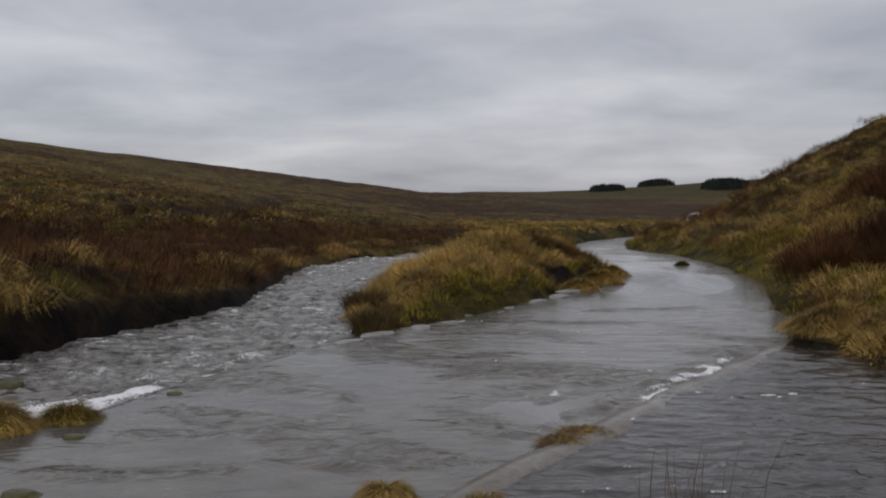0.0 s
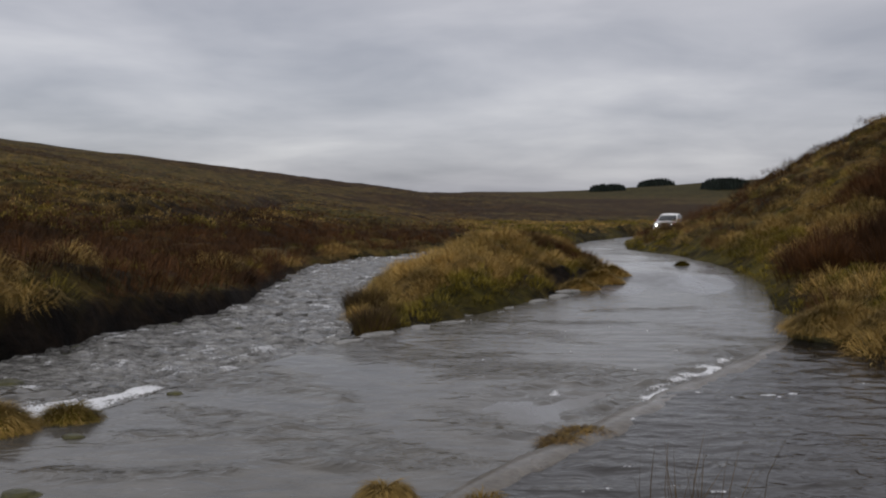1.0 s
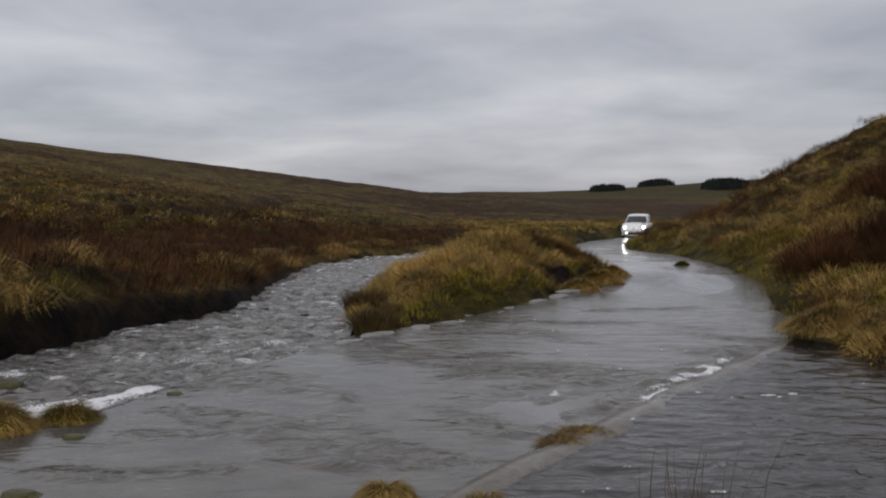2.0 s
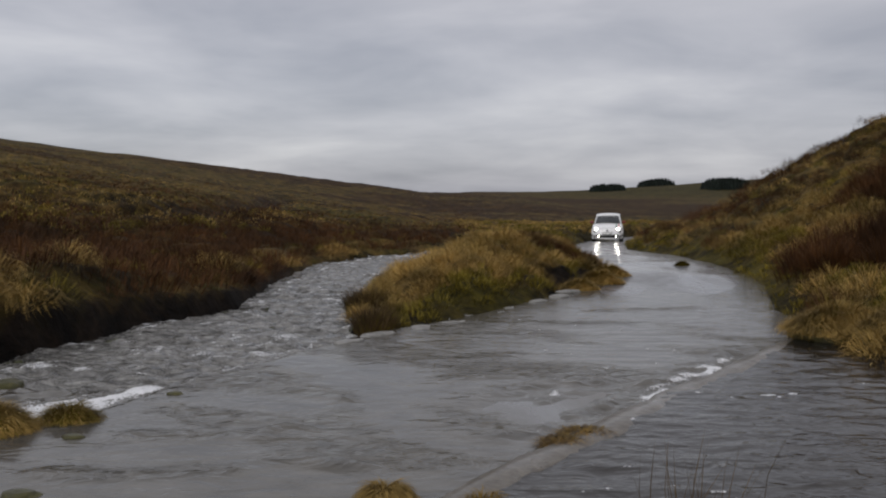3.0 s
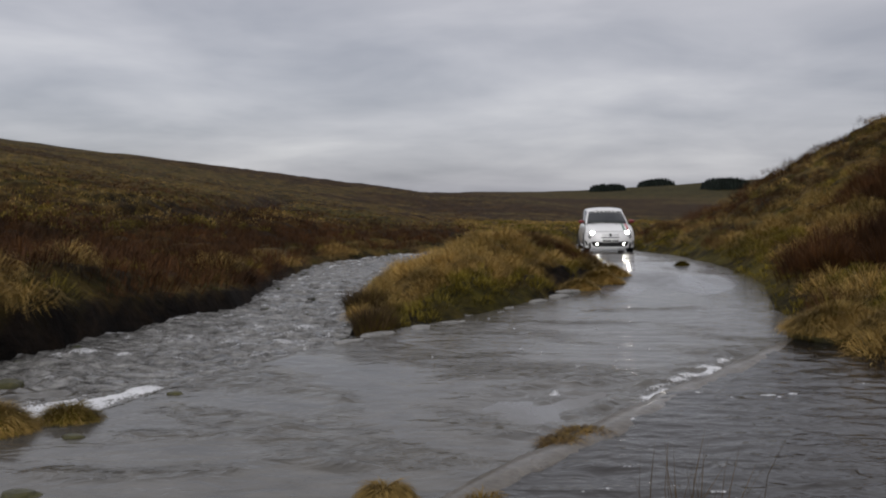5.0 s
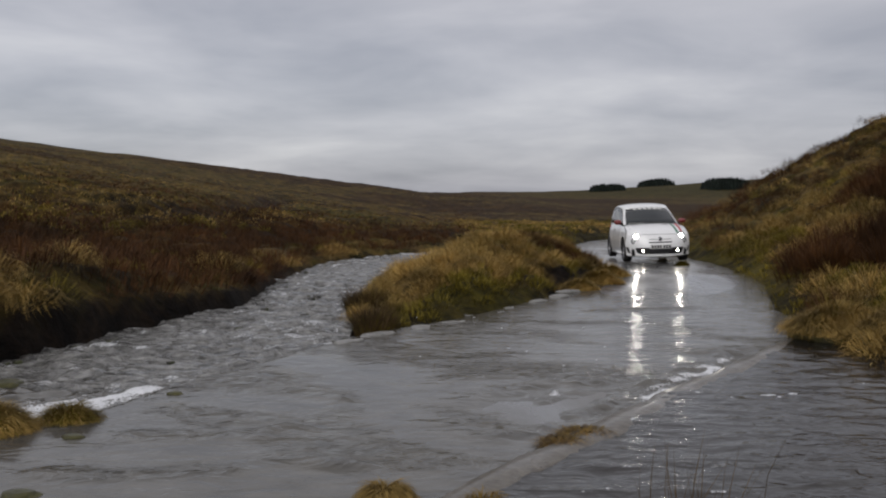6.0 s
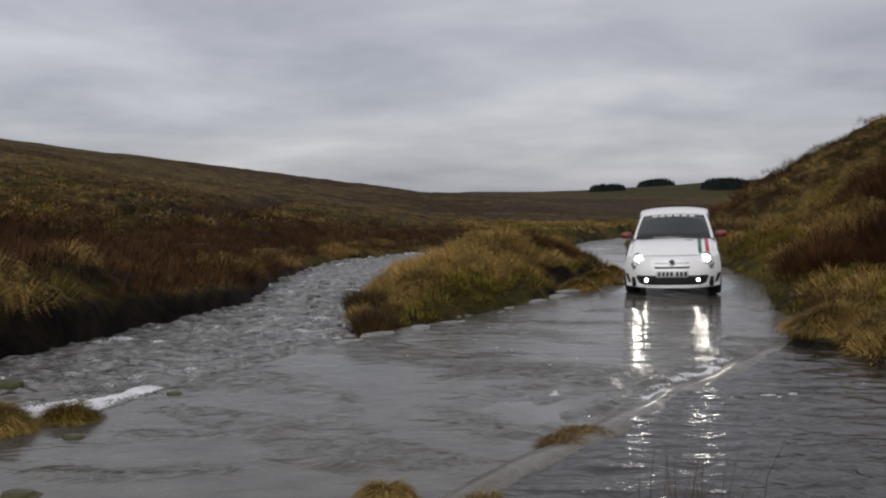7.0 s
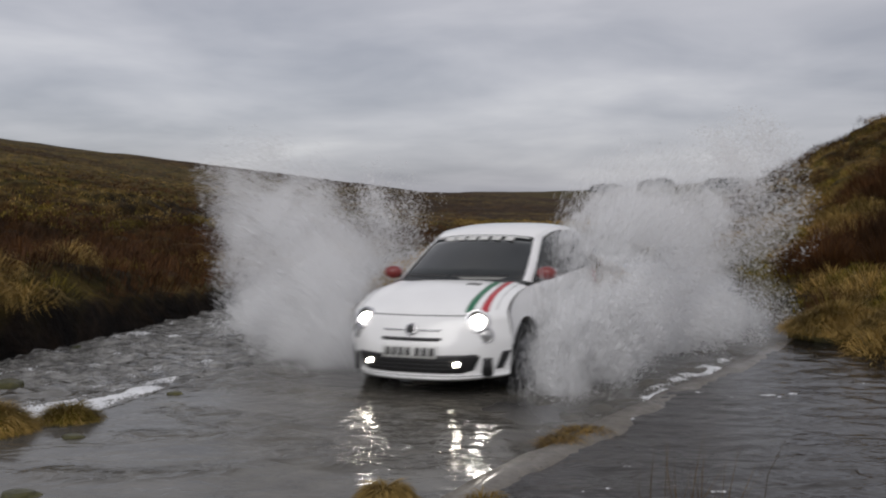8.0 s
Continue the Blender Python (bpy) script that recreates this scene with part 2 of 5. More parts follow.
def wave_noise(x, y, seed=0):
    """Smooth value noise, -1 to 1."""
    xi, yi = np.floor(x).astype(np.int64), np.floor(y).astype(np.int64)
    fx, fy = x - xi, y - yi
    fx, fy = fx * fx * (3 - 2 * fx), fy * fy * (3 - 2 * fy)

    def h(i, j):
        n = (i * 374761393 + j * 668265263 + seed * 974711) & 0xFFFFFFFF
        n = ((n ^ (n >> 13)) * 1274126177) & 0xFFFFFFFF
        return ((n ^ (n >> 16)) & 0xFFFF) / 32767.5 - 1

    return (h(xi, yi) * (1 - fx) + h(xi + 1, yi) * fx) * (1 - fy) + (h(xi, yi + 1) * (1 - fx) + h(xi + 1, yi + 1) * fx) * fy


def fbm(x, y, octaves=4, seed=0, gain=0.5):
    s, a = 0, 1.0
    for o in range(octaves):
        s = s + a * wave_noise(x * 2 ** o + 17.3 * o, y * 2 ** o - 9.1 * o, seed + o)
        a *= gain
    return s


def hummock(x, y):
    """Rounded tussock mounds with sharp creases between them."""
    return np.minimum(np.abs(fbm(x / 1.05 + 0.3 * fbm(x / 5.0, y / 5.0, 4, 3), y / 0.95, 2, 31)), 0.75) * 0.50 - 0.17


def land(x, y):
    """Height of the ground at x, y and the share of heather, moss and bare soil there."""
    dr, ds, dp = signed(ROAD_POLY, x, y), signed(STREAM_POLY, x, y), signed(POOL_POLY, x, y)
    road_z = table(y, ROAD_Z)
    far = np.clip(y, 0, None)
    base = table(far, [(0, 0.1), (25, 0.1), (55, -0.35), (120, -0.9), (250, -2.2), (420, 1.2), (700, 7.6), (900, 11.0), (1200, 12.5), (4000, 16)])
    # road runs between the left ground and the right hill
    right_edge = np.interp(y, [p[1] for p in ROAD_RIGHT], [p[0] for p in ROAD_RIGHT])
    right_edge = np.where(y > 112, 42.4 + (y - 110) * 0.57, right_edge)
    left_edge = np.interp(y, [p[1] for p in STREAM_LEFT], [p[0] for p in STREAM_LEFT])
    right = x > right_edge - 0.4
    left = (x < left_edge + 0.3) | (y > 60)
    n1, n2, n3 = fbm(x / 5.0, y / 5.0, 4, 3), fbm(x / 1.1, y / 1.1, 4, 11), fbm(x / 40.0, y / 40.0, 4, 23)
    hum = hummock(x, y)
    # right hill
    d = np.clip(dr, 0, None)
    hill = 0.30 * step(0.05, 0.6, d) + 0.32 * np.clip(d - 0.6, 0, 2.4) + 0.49 * np.clip(d - 3.0, 0, 9.5) + 0.16 * np.clip(d - 12.5, 0, 40)
    back = step(26, 36, y)
    hill = hill - back * (0.10 * step(0.05, 0.6, d) + 0.11 * np.clip(d - 0.6, 0, 2.4) - 0.11 * np.clip(d - 4.0, 0, 2.6))
    fade = step(150, 60, y)
    hill = hill * fade + road_z * step(6, 0, d)
    hill = hill + (0.35 * n1 * step(2, 7, d) + 0.10 * n2 * step(0.3, 1.5, d) + 1.2 * hum * step(0.2, 1.2, d)) * fade
    # flat shelf beside the pool
    shelf = 0.16 * step(0.0, 0.5, dp) + 0.30 * np.clip(dp - 0.6, 0, 6)
    hill = np.where(y < 13.5, np.minimum(hill, shelf + 0.1 * n2 * step(0.1, 0.8, dp) + step(11.5, 13.5, y) * 4), hill)
    # left bank and moor slope
    s = np.clip(ds, 0, None)
    bank = table(y, [(0, 0.95), (11, 0.84), (13, 0.66), (15.5, 0.46), (19, 0.26), (24, 0.16), (40, 0.0)])
    out = np.clip(left_edge - x, 0, None)
    slope = (0.158 + 0.010 * step(25, 115, out)) * np.clip(out - 3.0 + 2.5 * n3, 0, 420) * step(-20, 25, y) * step(700, 300, y)
    moor = -0.25 + (bank + 0.25) * (0.62 * step(0.0, 0.30, s) + 0.38 * step(0.25, 1.3, s)) + slope + 0.25 * n1 * step(0.8, 4, s) + 0.06 * n2 * step(0.2, 1.0, s) + hum * step(0.2, 1.0, s) * step(120, 60, y)
    moor = np.where(y > 40, moor + (base - 0.0) * step(40, 70, y), moor)
    gully = np.exp(-(line_dist(GULLY, x, y) / (0.9 + 0.012 * y)) ** 2)
    moor = moor - 0.9 * gully
    # the island of rough grass between stream and road
    di = np.minimum(np.clip(ds, 0, None), np.clip(dr, 0, None))
    crown = table(y, [(11, 0.18), (13, 0.36), (16, 0.56), (18.5, 0.64), (21, 0.62), (26, 0.40), (32, 0.20), (40, 0.1), (60, -0.3)])
    crown = crown * np.where(y < 45, table(x + 0.06 * (19 - y), [(-2.0, 0.42), (-1.4, 0.52), (-0.9, 0.58), (-0.3, 0.68), (0.3, 0.84), (0.9, 0.98), (1.6, 1.06), (2.4, 1.0), (3.1, 0.8), (3.8, 0.6)]), 1.0)
    isle = np.minimum(road_z, 0.0) * step(1.5, 0, dr) + crown * (0.45 * step(0.05, 0.5, di) + 0.55 * step(0.3, 2.3, di))
    isle = isle + 0.06 * n2 * step(0.15, 0.8, di) + 0.9 * hum * step(0.15, 0.8, di) + 0.12 * n1 * step(0.5, 2, di)
    spit = step(0.1, -0.7, x) * step(15.2, 13.2, y)
    isle = isle * (1 - 0.92 * spit) - 0.03 * spit
    isle = isle - 0.22 * step(0.55, 0.35, dr) * step(15.6, 16.4, y) * step(19.6, 18.8, y)
    z = np.where(right, hill, np.where(left, moor, isle))
    # raised verge along the far lane
    z = np.where(~right & (dr > 0), z + 0.42 * np.exp(-((dr - 0.7) / 0.55) ** 2) * step(43, 48, y) * step(95, 75, y), z)
    # near bank under the camera
    near = step(4.9, 4.2, y)
    z = np.where((y < 5) & (x > -3.2), np.maximum(z * 0, 0.10 + 0.06 * n2) * near - 0.3 * (1 - near), z)
    # far land
    hz = base + 14.5 * np.exp(-(((x - 370) / 175) ** 2 + ((y - 930) / 300) ** 2)) + 0.8 * n3 * step(200, 700, y)
    z = np.where(right & (y > 60), z * step(190, 90, y) + hz * (1 - step(190, 90, y)), z)
    z = np.where(~right & (y > 150), z + 1.6 * n3 * step(200, 700, y), z)
    blend = step(190, 480, y) * step(-60, 60, x)
    z = z * (1 - blend) + hz * blend
    # a brown spur that runs down from the left slope
    z = z + 6.0 * step(70, 0, x) * step(-120, -10, x) * np.exp(-((y - 275) / 70) ** 2)
    # long swells along the crest of the moor
    swell = table(np.clip(x / np.maximum(y, 1), -0.6, 0.1), [(-0.49, -3), (-0.43, 0), (-0.365, 3), (-0.325, 7), (-0.26, 4), (-0.21, 0), (-0.16, -3), (-0.115, -4), (-0.05, -2), (0.0, 0)])
    z = z + swell * y / 1600 * step(140, 240, y) * step(620, 420, y)
    # beds under water and road
    bed = road_z - 0.06
    z = np.where(dr < 0.02, bed, z)
    z = np.where((ds < 0) & (dr > 0), -0.5 - 0.01 * np.clip(y - 10, 0, 40), z)
    z = np.where((dp < 0) & (dr > -0.3), -0.3, z)
    behind = (y < 2.2) & (dr > 0.02) & ((y < 1.9) | (x > -3.2))
    z = np.where(behind, 0.12 + (0.1 * n1 + 0.05 * np.clip(np.abs(x + 4) - 8, 0, 60)) * step(1.5, -3, y), z)
    steep = np.where(left & ~right, step(0.40, 0.22, s) * step(28, 22, y), 0)
    cut = step(0.30, 0.42, dr) * step(0.95, 0.75, dr) * step(15.6, 16.4, y) * step(19.6, 18.8, y)
    steep = np.where(y < 2.2, 0, steep)
    soil = np.clip(steep + np.where(~right & ~left, cut, 0) + np.where(~right & ~left, np.maximum(step(0.35, 0.05, ds), spit), 0), 0, 1)
    heath = np.where(left & (s > 0.7), 0.30 + 0.5 * step(2.0, 3.5, s) * step(22, 10, s) + 0.10 * n3, 0.0)
    heath = np.where(left & ~right, heath + 0.7 * gully - 0.45 * np.exp(-((x + 9) / 7) ** 2 - ((y - 88) / 26) ** 2), heath)
    heath = np.where(right & (y < 150), 0.22 + 0.25 * n1, heath)
    heath = np.where(y > 120, 0.30 + 0.28 * step(-60, 0, x) + 0.45 * n3 - 1.2 * step(430, 640, y) * step(40, 130, x), heath)
    moss = np.where(right, step(0.8, 0.1, dr) * 0.8, np.where(~left, step(1.3, 0.2, dr) * 0.7, 0))
    moss = np.where(left & ~right, 0.8 * np.exp(-((x + 9) / 6) ** 2 - ((y - 88) / 24) ** 2), moss)
    moss = np.where(y > 350, step(40, 150, x) * step(430, 680, y) * 0.9, moss)
    # the soil mask also darkens the gully line
    soil = np.where(left & ~right, np.maximum(soil, 0.75 * gully), soil)
    return z, heath, moss, soil


def land_z(x, y):
    return land(np.atleast_1d(np.asarray(x, float)), np.atleast_1d(np.asarray(y, float)))[0]


def sheet(name, xs, ys, z, material, attrs=(), keep=None):
    """A grid mesh with smooth shading; keep drops cells outside."""
    nx, ny = len(xs), len(ys)
    gx, gy = np.meshgrid(xs, ys)
    co = np.stack([gx, gy, z], -1).reshape(-1, 3)
    i = np.arange(nx * ny).reshape(ny, nx)
    quads = np.stack([i[:-1, :-1], i[:-1, 1:], i[1:, 1:], i[1:, :-1]], -1).reshape(-1, 4)
    if keep is not None:
        k = keep.reshape(-1)
        quads = quads[k[quads].any(1)]
    used, inv = np.unique(quads, return_inverse=True)
    me = bpy.data.meshes.new(name)
    me.from_pydata(co[used].tolist(), [], inv.reshape(-1, 4).tolist())
    for key, val in attrs:
        at = me.attributes.new(key, "FLOAT", "POINT")
        at.data.foreach_set("value", np.ascontiguousarray(val.reshape(-1)[used], dtype=np.float32))
    me.polygons.foreach_set("use_smooth", np.ones(len(me.polygons), bool))
    me.materials.append(material)
    return new(name, me)


def spread(core, lo, hi, ratio=1.13):
    """Grid lines: the given ones, then ever wider ones out to lo and hi."""
    xs = list(core)
    d = xs[-1] - xs[-2]
    while xs[-1] < hi:
        d *= ratio
        xs.append(xs[-1] + d)
    d = xs[1] - xs[0]
    while xs[0] > lo:
        d *= ratio
        xs.insert(0, xs[0] - d)
    return np.array(xs)


def build_ground():
    xs = spread(np.arange(-14, 18, 0.17), -2600, 30, 1.045)
    xs = spread(xs[xs < 30], -2600, 2600, 1.10)
    ys = spread(np.concatenate([np.arange(3.5, 20, 0.16), np.arange(20, 60, 0.3)]), 3, 300, 1.026)
    ys = spread(ys[ys < 300], -60, 4200, 1.06)
    gx, gy = np.meshgrid(xs, ys)
    z, heath, moss, soil = land(gx, gy)
    ob = sheet("ground", xs, ys, z, GROUND, (("heather", heath), ("moss", moss), ("soil", soil)))
    tagged(ob, "rough moorland of straw grass, moss and brown heather", "moorland", kind="structure")


build_ground()


def resample(line, n, gap):
    """The line at even steps of y-order length."""
    p = np.array(line)
    s = np.concatenate([[0], np.cumsum(np.hypot(*np.diff(p, axis=0).T))])
    t = np.linspace(0, s[-1], n)
    return np.stack([np.interp(t, s, p[:, 0]), np.interp(t, s, p[:, 1])], 1)


def build_road():
    """The tarmac lane and its drowned slab: one sheet over the ground with a thickness."""
    n, w = 360, 16
    a, b = resample(ROAD_LEFT, n, 0), resample(ROAD_RIGHT, n, 0)
    verts, faces = [], []
    for i in range(n):
        for j in range(w + 1):
            f = j / w
            x, y = a[i] * (1 - f) + b[i] * f
            z = float(table(y, ROAD_Z)) + 0.012 * float(wave_noise(np.array(x * 1.3), np.array(y * 0.8), 5)) - 0.05 * abs(2 * f - 1) ** 4
            verts.append((x, y, z))
    for i in range(n - 1):
        for j in range(w):
            k = i * (w + 1) + j
            faces.append((k, k + 1, k + w + 2, k + w + 1))
    m = len(verts)
    verts += [(x, y, z - 0.3) for x, y, z in verts[:: w + 1]] + [(x, y, z - 0.3) for x, y, z in verts[w:: w + 1]]
    for i in range(n - 1):
        k = i * (w + 1)
        faces.append((m + i, k, k + w + 1, m + i + 1))
        k += w
        faces.append((k, m + n + i, m + n + i + 1, k + w + 1))
    me = bpy.data.meshes.new("road")
    me.from_pydata(verts, [], faces)
    me.polygons.foreach_set("use_smooth", np.ones(len(me.polygons), bool))
    me.materials.append(ROAD)
    ob = new("road", me)
    tagged(ob, "narrow wet tarmac lane dipping into a ford", "road", kind="structure")


build_road()


STREAM_FALL = 0.006


def build_water():
    # stream: one long sheet that runs below the banks
    xs, ys = np.arange(-10, 3.01, 0.075), np.concatenate([np.arange(-3, 22, 0.075), np.arange(22, 42, 0.13)])
    gx, gy = np.meshgrid(xs, ys)
    chop = fbm(gx / 0.9, gy / 0.8, 3, 41)
    chop2 = fbm(gx / 0.40 + chop, gy / 0.24, 3, 47)
    speck0 = fbm(gx / 0.17, gy / 0.13, 2, 59)
    z = -0.11 - STREAM_FALL * (gy - 8) + 0.026 * chop + 0.050 * chop2 + 0.014 * speck0
    speck = fbm(gx / 0.13, gy / 0.10, 2, 53)
    crest = chop * 0.3 + chop2 * 0.4 + speck * 0.6
    # foam on the crests, its specks doubling as painted ripple highlights
    foam = np.clip((crest + 0.02) * 0.60, 0, 0.47)
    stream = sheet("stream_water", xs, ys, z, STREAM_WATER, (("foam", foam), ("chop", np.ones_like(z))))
    tagged(stream, "fast shallow stream, grey and rippled with white crests", "water", kind="structure")
    # film over the drowned slab, sliding off its downstream edge
    xs, ys = np.arange(-6.2, 6.8, 0.05), np.arange(3.4, 19.5, 0.05)
    gx, gy = np.meshgrid(xs, ys)
    dr = signed(ROAD_POLY, gx, gy)
    dk = line_dist(ROAD_RIGHT[3:10], gx, gy)
    outside = np.where((dr > 0) & (line_dist(ROAD_LEFT[:11], gx, gy) < 1.7), dr, 0)
    # axes along and across the flow
    along, across = gx * 0.80 - gy * 0.60, gx * 0.60 + gy * 0.80
    lap = fbm(along / 0.45, across / 0.9, 3, 61)
    fine = fbm(along / 0.16, across / 0.24, 3, 67)
    tongue = fbm(along / 2.4, across / 1.1, 3, 71)
    riffle = step(-0.05, 0.55, tongue) * step(14.5, 11.5, gy) * 0.8
    edge_run = step(1.6, 0.1, line_dist(ROAD_LEFT[6:11], gx, gy)) * step(7.5, 8.6, gy)
    riffle = np.maximum(riffle, edge_run * step(-0.5, 0.4, tongue))
    wave = step(0.75, 0.12, dk) * step(6.6, 7.4, gy) * step(10.4, 9.2, gy) * (dr < 0)
    low = step(1.0, 0.25, np.hypot((gx - 1.05) * 0.8 - (gy - 7.5) * 0.5, ((gx - 1.05) * 0.5 + (gy - 7.5) * 0.8) * 0.62)) * (dr < 0)
    wave = np.maximum(wave, low * step(0.0, 0.5, lap))
    # standing ripples over joints and stones of the bed
    ripple = np.zeros_like(gx)
    for p, q in (((0.75, 12.25), (2.6, 12.45)), ((-1.25, 6.5), (-0.80, 7.2)), ((-1.25, 8.15), (-0.84, 7.65)), ((-2.25, 6.45), (-1.6, 6.5)),
                 ((2.9, 10.1), (3.6, 10.35)), ((-2.4, 5.5), (-1.4, 5.6)), ((-1.1, 5.9), (-0.5, 5.75)), ((-0.4, 9.6), (0.7, 9.9)), ((0.1, 8.6), (0.8, 8.8)), ((2.3, 13.6), (3.9, 13.9))):
        d = line_dist([p, q], gx + 0.08 * lap, gy + 0.10 * tongue)
        ripple = np.maximum(ripple, np.exp(-(d / 0.13) ** 2))
    riffle = np.maximum(riffle, 0.8 * ripple)
    glint = np.exp(-((gx - 2.0) / 1.0) ** 2 - ((gy - 10.6) / 2.2) ** 2) + np.exp(-((gx - 0.2) / 0.9) ** 2 - ((gy - 6.9) / 1.0) ** 2)
    wavelet = fbm(gx / 1.1, gy / 0.18, 2, 73)
    z = 0.006 * glint * wavelet + 0.022 + ripple * (0.020 + 0.012 * lap) + 0.0035 * lap * (0.15 + 1.6 * riffle) + 0.009 * fine * riffle + wave * (0.035 * np.abs(lap) + 0.032 * fine) - 0.03 * low + low * 0.03 * lap - 0.20 * step(0.0, 0.8, outside)
    chute = step(5.9, 6.6, gy) * step(9.0, 8.3, gy)
    z = z + chute * (0.20 * step(0.0, 0.8, outside) - 0.085 * step(0.0, 0.30, outside) + (outside > 0.05) * (0.022 + 0.026 * fine + 0.026 * lap))
    z = z + table(gy, ROAD_Z) - 0.045 * step(13.0, 19.0, gy)
    weir = step(0.02, 0.10, outside) * step(1.6, 0.7, outside + 0.45 * fine + 0.25 * lap) * step(6.0, 6.8, gy) * step(9.0, 8.2, gy + 0.3 * lap)
    crown = step(0.45, 0.10, dk) * (dr < 0) * step(7.3, 7.9, gy) * step(10.0, 9.2, gy)
    foam = weir * np.clip(0.46 + 0.35 * fine + 0.25 * lap, 0, 0.66) + np.clip(crown * (0.60 + 0.9 * fine + 0.4 * lap), 0, 1) * 0.55 + np.clip(low * (0.9 * fine + 0.5 * lap - 0.35), 0, 1) * 0.7
    keep = (dr < np.where((gy > 6) & (gy < 8.9), 1.6, 0.8)) & (gy < 19.3) & ((dr < 0.0) | (outside > 0))
    ob = sheet("ford_water", xs, ys, z, FORD_WATER, (("foam", foam), ("chop", np.clip(0.26 + 1.9 * riffle + wave, 0, 2.0))), keep)
    tagged(ob, "thin sheet of clear water sliding over the ford", "water", kind="structure")
    # pool held back by the kerb
    xs, ys = np.arange(-0.6, 7.2, 0.05), np.arange(3.5, 11.6, 0.05)
    gx, gy = np.meshgrid(xs, ys)
    dp, dr, dk = signed(POOL_POLY, gx, gy), signed(ROAD_POLY, gx, gy), line_dist(ROAD_RIGHT[3:10], gx, gy)
    lap = fbm(gx / 0.55, gy / 0.30, 3, 81)
    fine = fbm(gx / 0.16, gy / 0.10, 2, 83)
    z = 0.045 + 0.007 * lap + 0.005 * fine
    foam = np.clip((fine + 0.5 * lap - 1.05) * 1.2, 0, 0.55)
    ob = sheet("pool_water", xs, ys, z, POOL_WATER, (("foam", foam), ("chop", np.ones_like(z))), (dp < 0.25) & (dk > 0.10) & (dr > 0))
    tagged(ob, "dark rippled pool held back by the ford kerb", "water", kind="structure")
    return stream


stream_water = build_water()


# ---- grass, heather, stones ----
rng = np.random.default_rng(7)


def blade_mesh(name, base, way, length, width, lean, droop, material, segs=2):
    """Many bent blades in one mesh: each curls over from its root to its tip."""
    n = len(base)
    turn = rng.uniform(-1.2, 1.2, n)
    px, py = -way[:, 1] * np.cos(turn) - way[:, 0] * np.sin(turn), way[:, 0] * np.cos(turn) - way[:, 1] * np.sin(turn)
    across = np.stack([px, py, np.zeros(n)], 1) * width[:, None] * 0.5
    out = np.stack([way[:, 0], way[:, 1], np.zeros(n)], 1)
    up = np.array([0, 0, 1.0])
    at = base - up * 0.04
    ring = []
    for k in range(segs):
        if k == 1:
            at = at + up * 0.04
        thin = 1 - 0.45 * k / segs
        ring += [at - across * thin, at + across * thin]
        a = lean + droop * k / max(segs - 1, 1)
        at = at + (length / segs)[:, None] * (np.cos(a)[:, None] * up + np.sin(a)[:, None] * out)
    per = 2 * segs + 1
    co = np.stack(ring + [at], 1).reshape(-1, 3)
    tri = []
    for k in range(segs - 1):
        tri += [[2 * k, 2 * k + 1, 2 * k + 3], [2 * k, 2 * k + 3, 2 * k + 2]]
    tri = np.array(tri + [[2 * segs - 2, 2 * segs - 1, 2 * segs]])
    loops = (np.arange(n)[:, None, None] * per + tri[None]).reshape(-1)
    me = bpy.data.meshes.new(name)
    me.vertices.add(len(co))
    me.vertices.foreach_set("co", co.astype(np.float32).reshape(-1))
    me.loops.add(len(loops))
    me.loops.foreach_set("vertex_index", loops.astype(np.int32))
    me.polygons.add(n * len(tri))
    me.polygons.foreach_set("loop_start", np.arange(0, n * len(tri) * 3, 3, dtype=np.int32))
    me.update(calc_edges=True)
    me.materials.append(material)
    return me


def tussocks(name, cx, cy, cz, blades, spread_r, length, width, lean, droop, material, fall=None, jitter=0.3, dome=0.55):
    """Domed mops of blades at the given places, combed downhill, all in one mesh."""
    n, k = len(cx), blades
    size = rng.uniform(0.65, 1.35, n)
    a = rng.uniform(0, 2 * np.pi, (n, k))
    rel = np.sqrt(rng.uniform(0, 1, (n, k)))
    r = rel * spread_r * size[:, None]
    x, y = cx[:, None] + r * np.cos(a), cy[:, None] + r * np.sin(a)
    z = cz[:, None] + dome * spread_r * size[:, None] * (1 - rel ** 2) - 0.02
    way = np.stack([np.cos(a), np.sin(a)], -1) + rng.normal(0, jitter, (n, k, 2))
    if fall is not None:
        way = way + fall[:, None, :]
    way /= np.linalg.norm(way, axis=-1, keepdims=True) + 1e-6
    L = length * size[:, None] * rng.uniform(0.55, 1.25, (n, k))
    W = width * rng.uniform(0.7, 1.4, (n, k))
    ln = np.clip(lean * (0.45 + 0.6 * rel) + rng.normal(0, 0.18, (n, k)), -0.2, 1.7)
    dr = droop * rng.uniform(0.5, 1.4, (n, k))
    base = np.stack([x, y, z], -1).reshape(-1, 3)
    return blade_mesh(name, base, way.reshape(-1, 2), L.reshape(-1), W.reshape(-1), ln.reshape(-1), dr.reshape(-1), material)


def downhill(x, y):
    """Which way blades are combed: down the slope, swayed by drifts."""
    e = 0.5
    g = np.stack([land(x - e, y)[0] - land(x + e, y)[0], land(x, y - e)[0] - land(x, y + e)[0]], -1)
    g = g / (np.linalg.norm(g, axis=-1, keepdims=True) + 0.25) * 1.3
    sway = np.stack([fbm(x / 1.5, y / 1.5, 2, 201), fbm(x / 1.5, y / 1.5, 2, 207)], -1)
    return 0.6 * g + 0.4 * sway


def scatter(n, x0, x1, y0, y1):
    x, y = rng.uniform(x0, x1, n), rng.uniform(y0, y1, n)
    return x, y


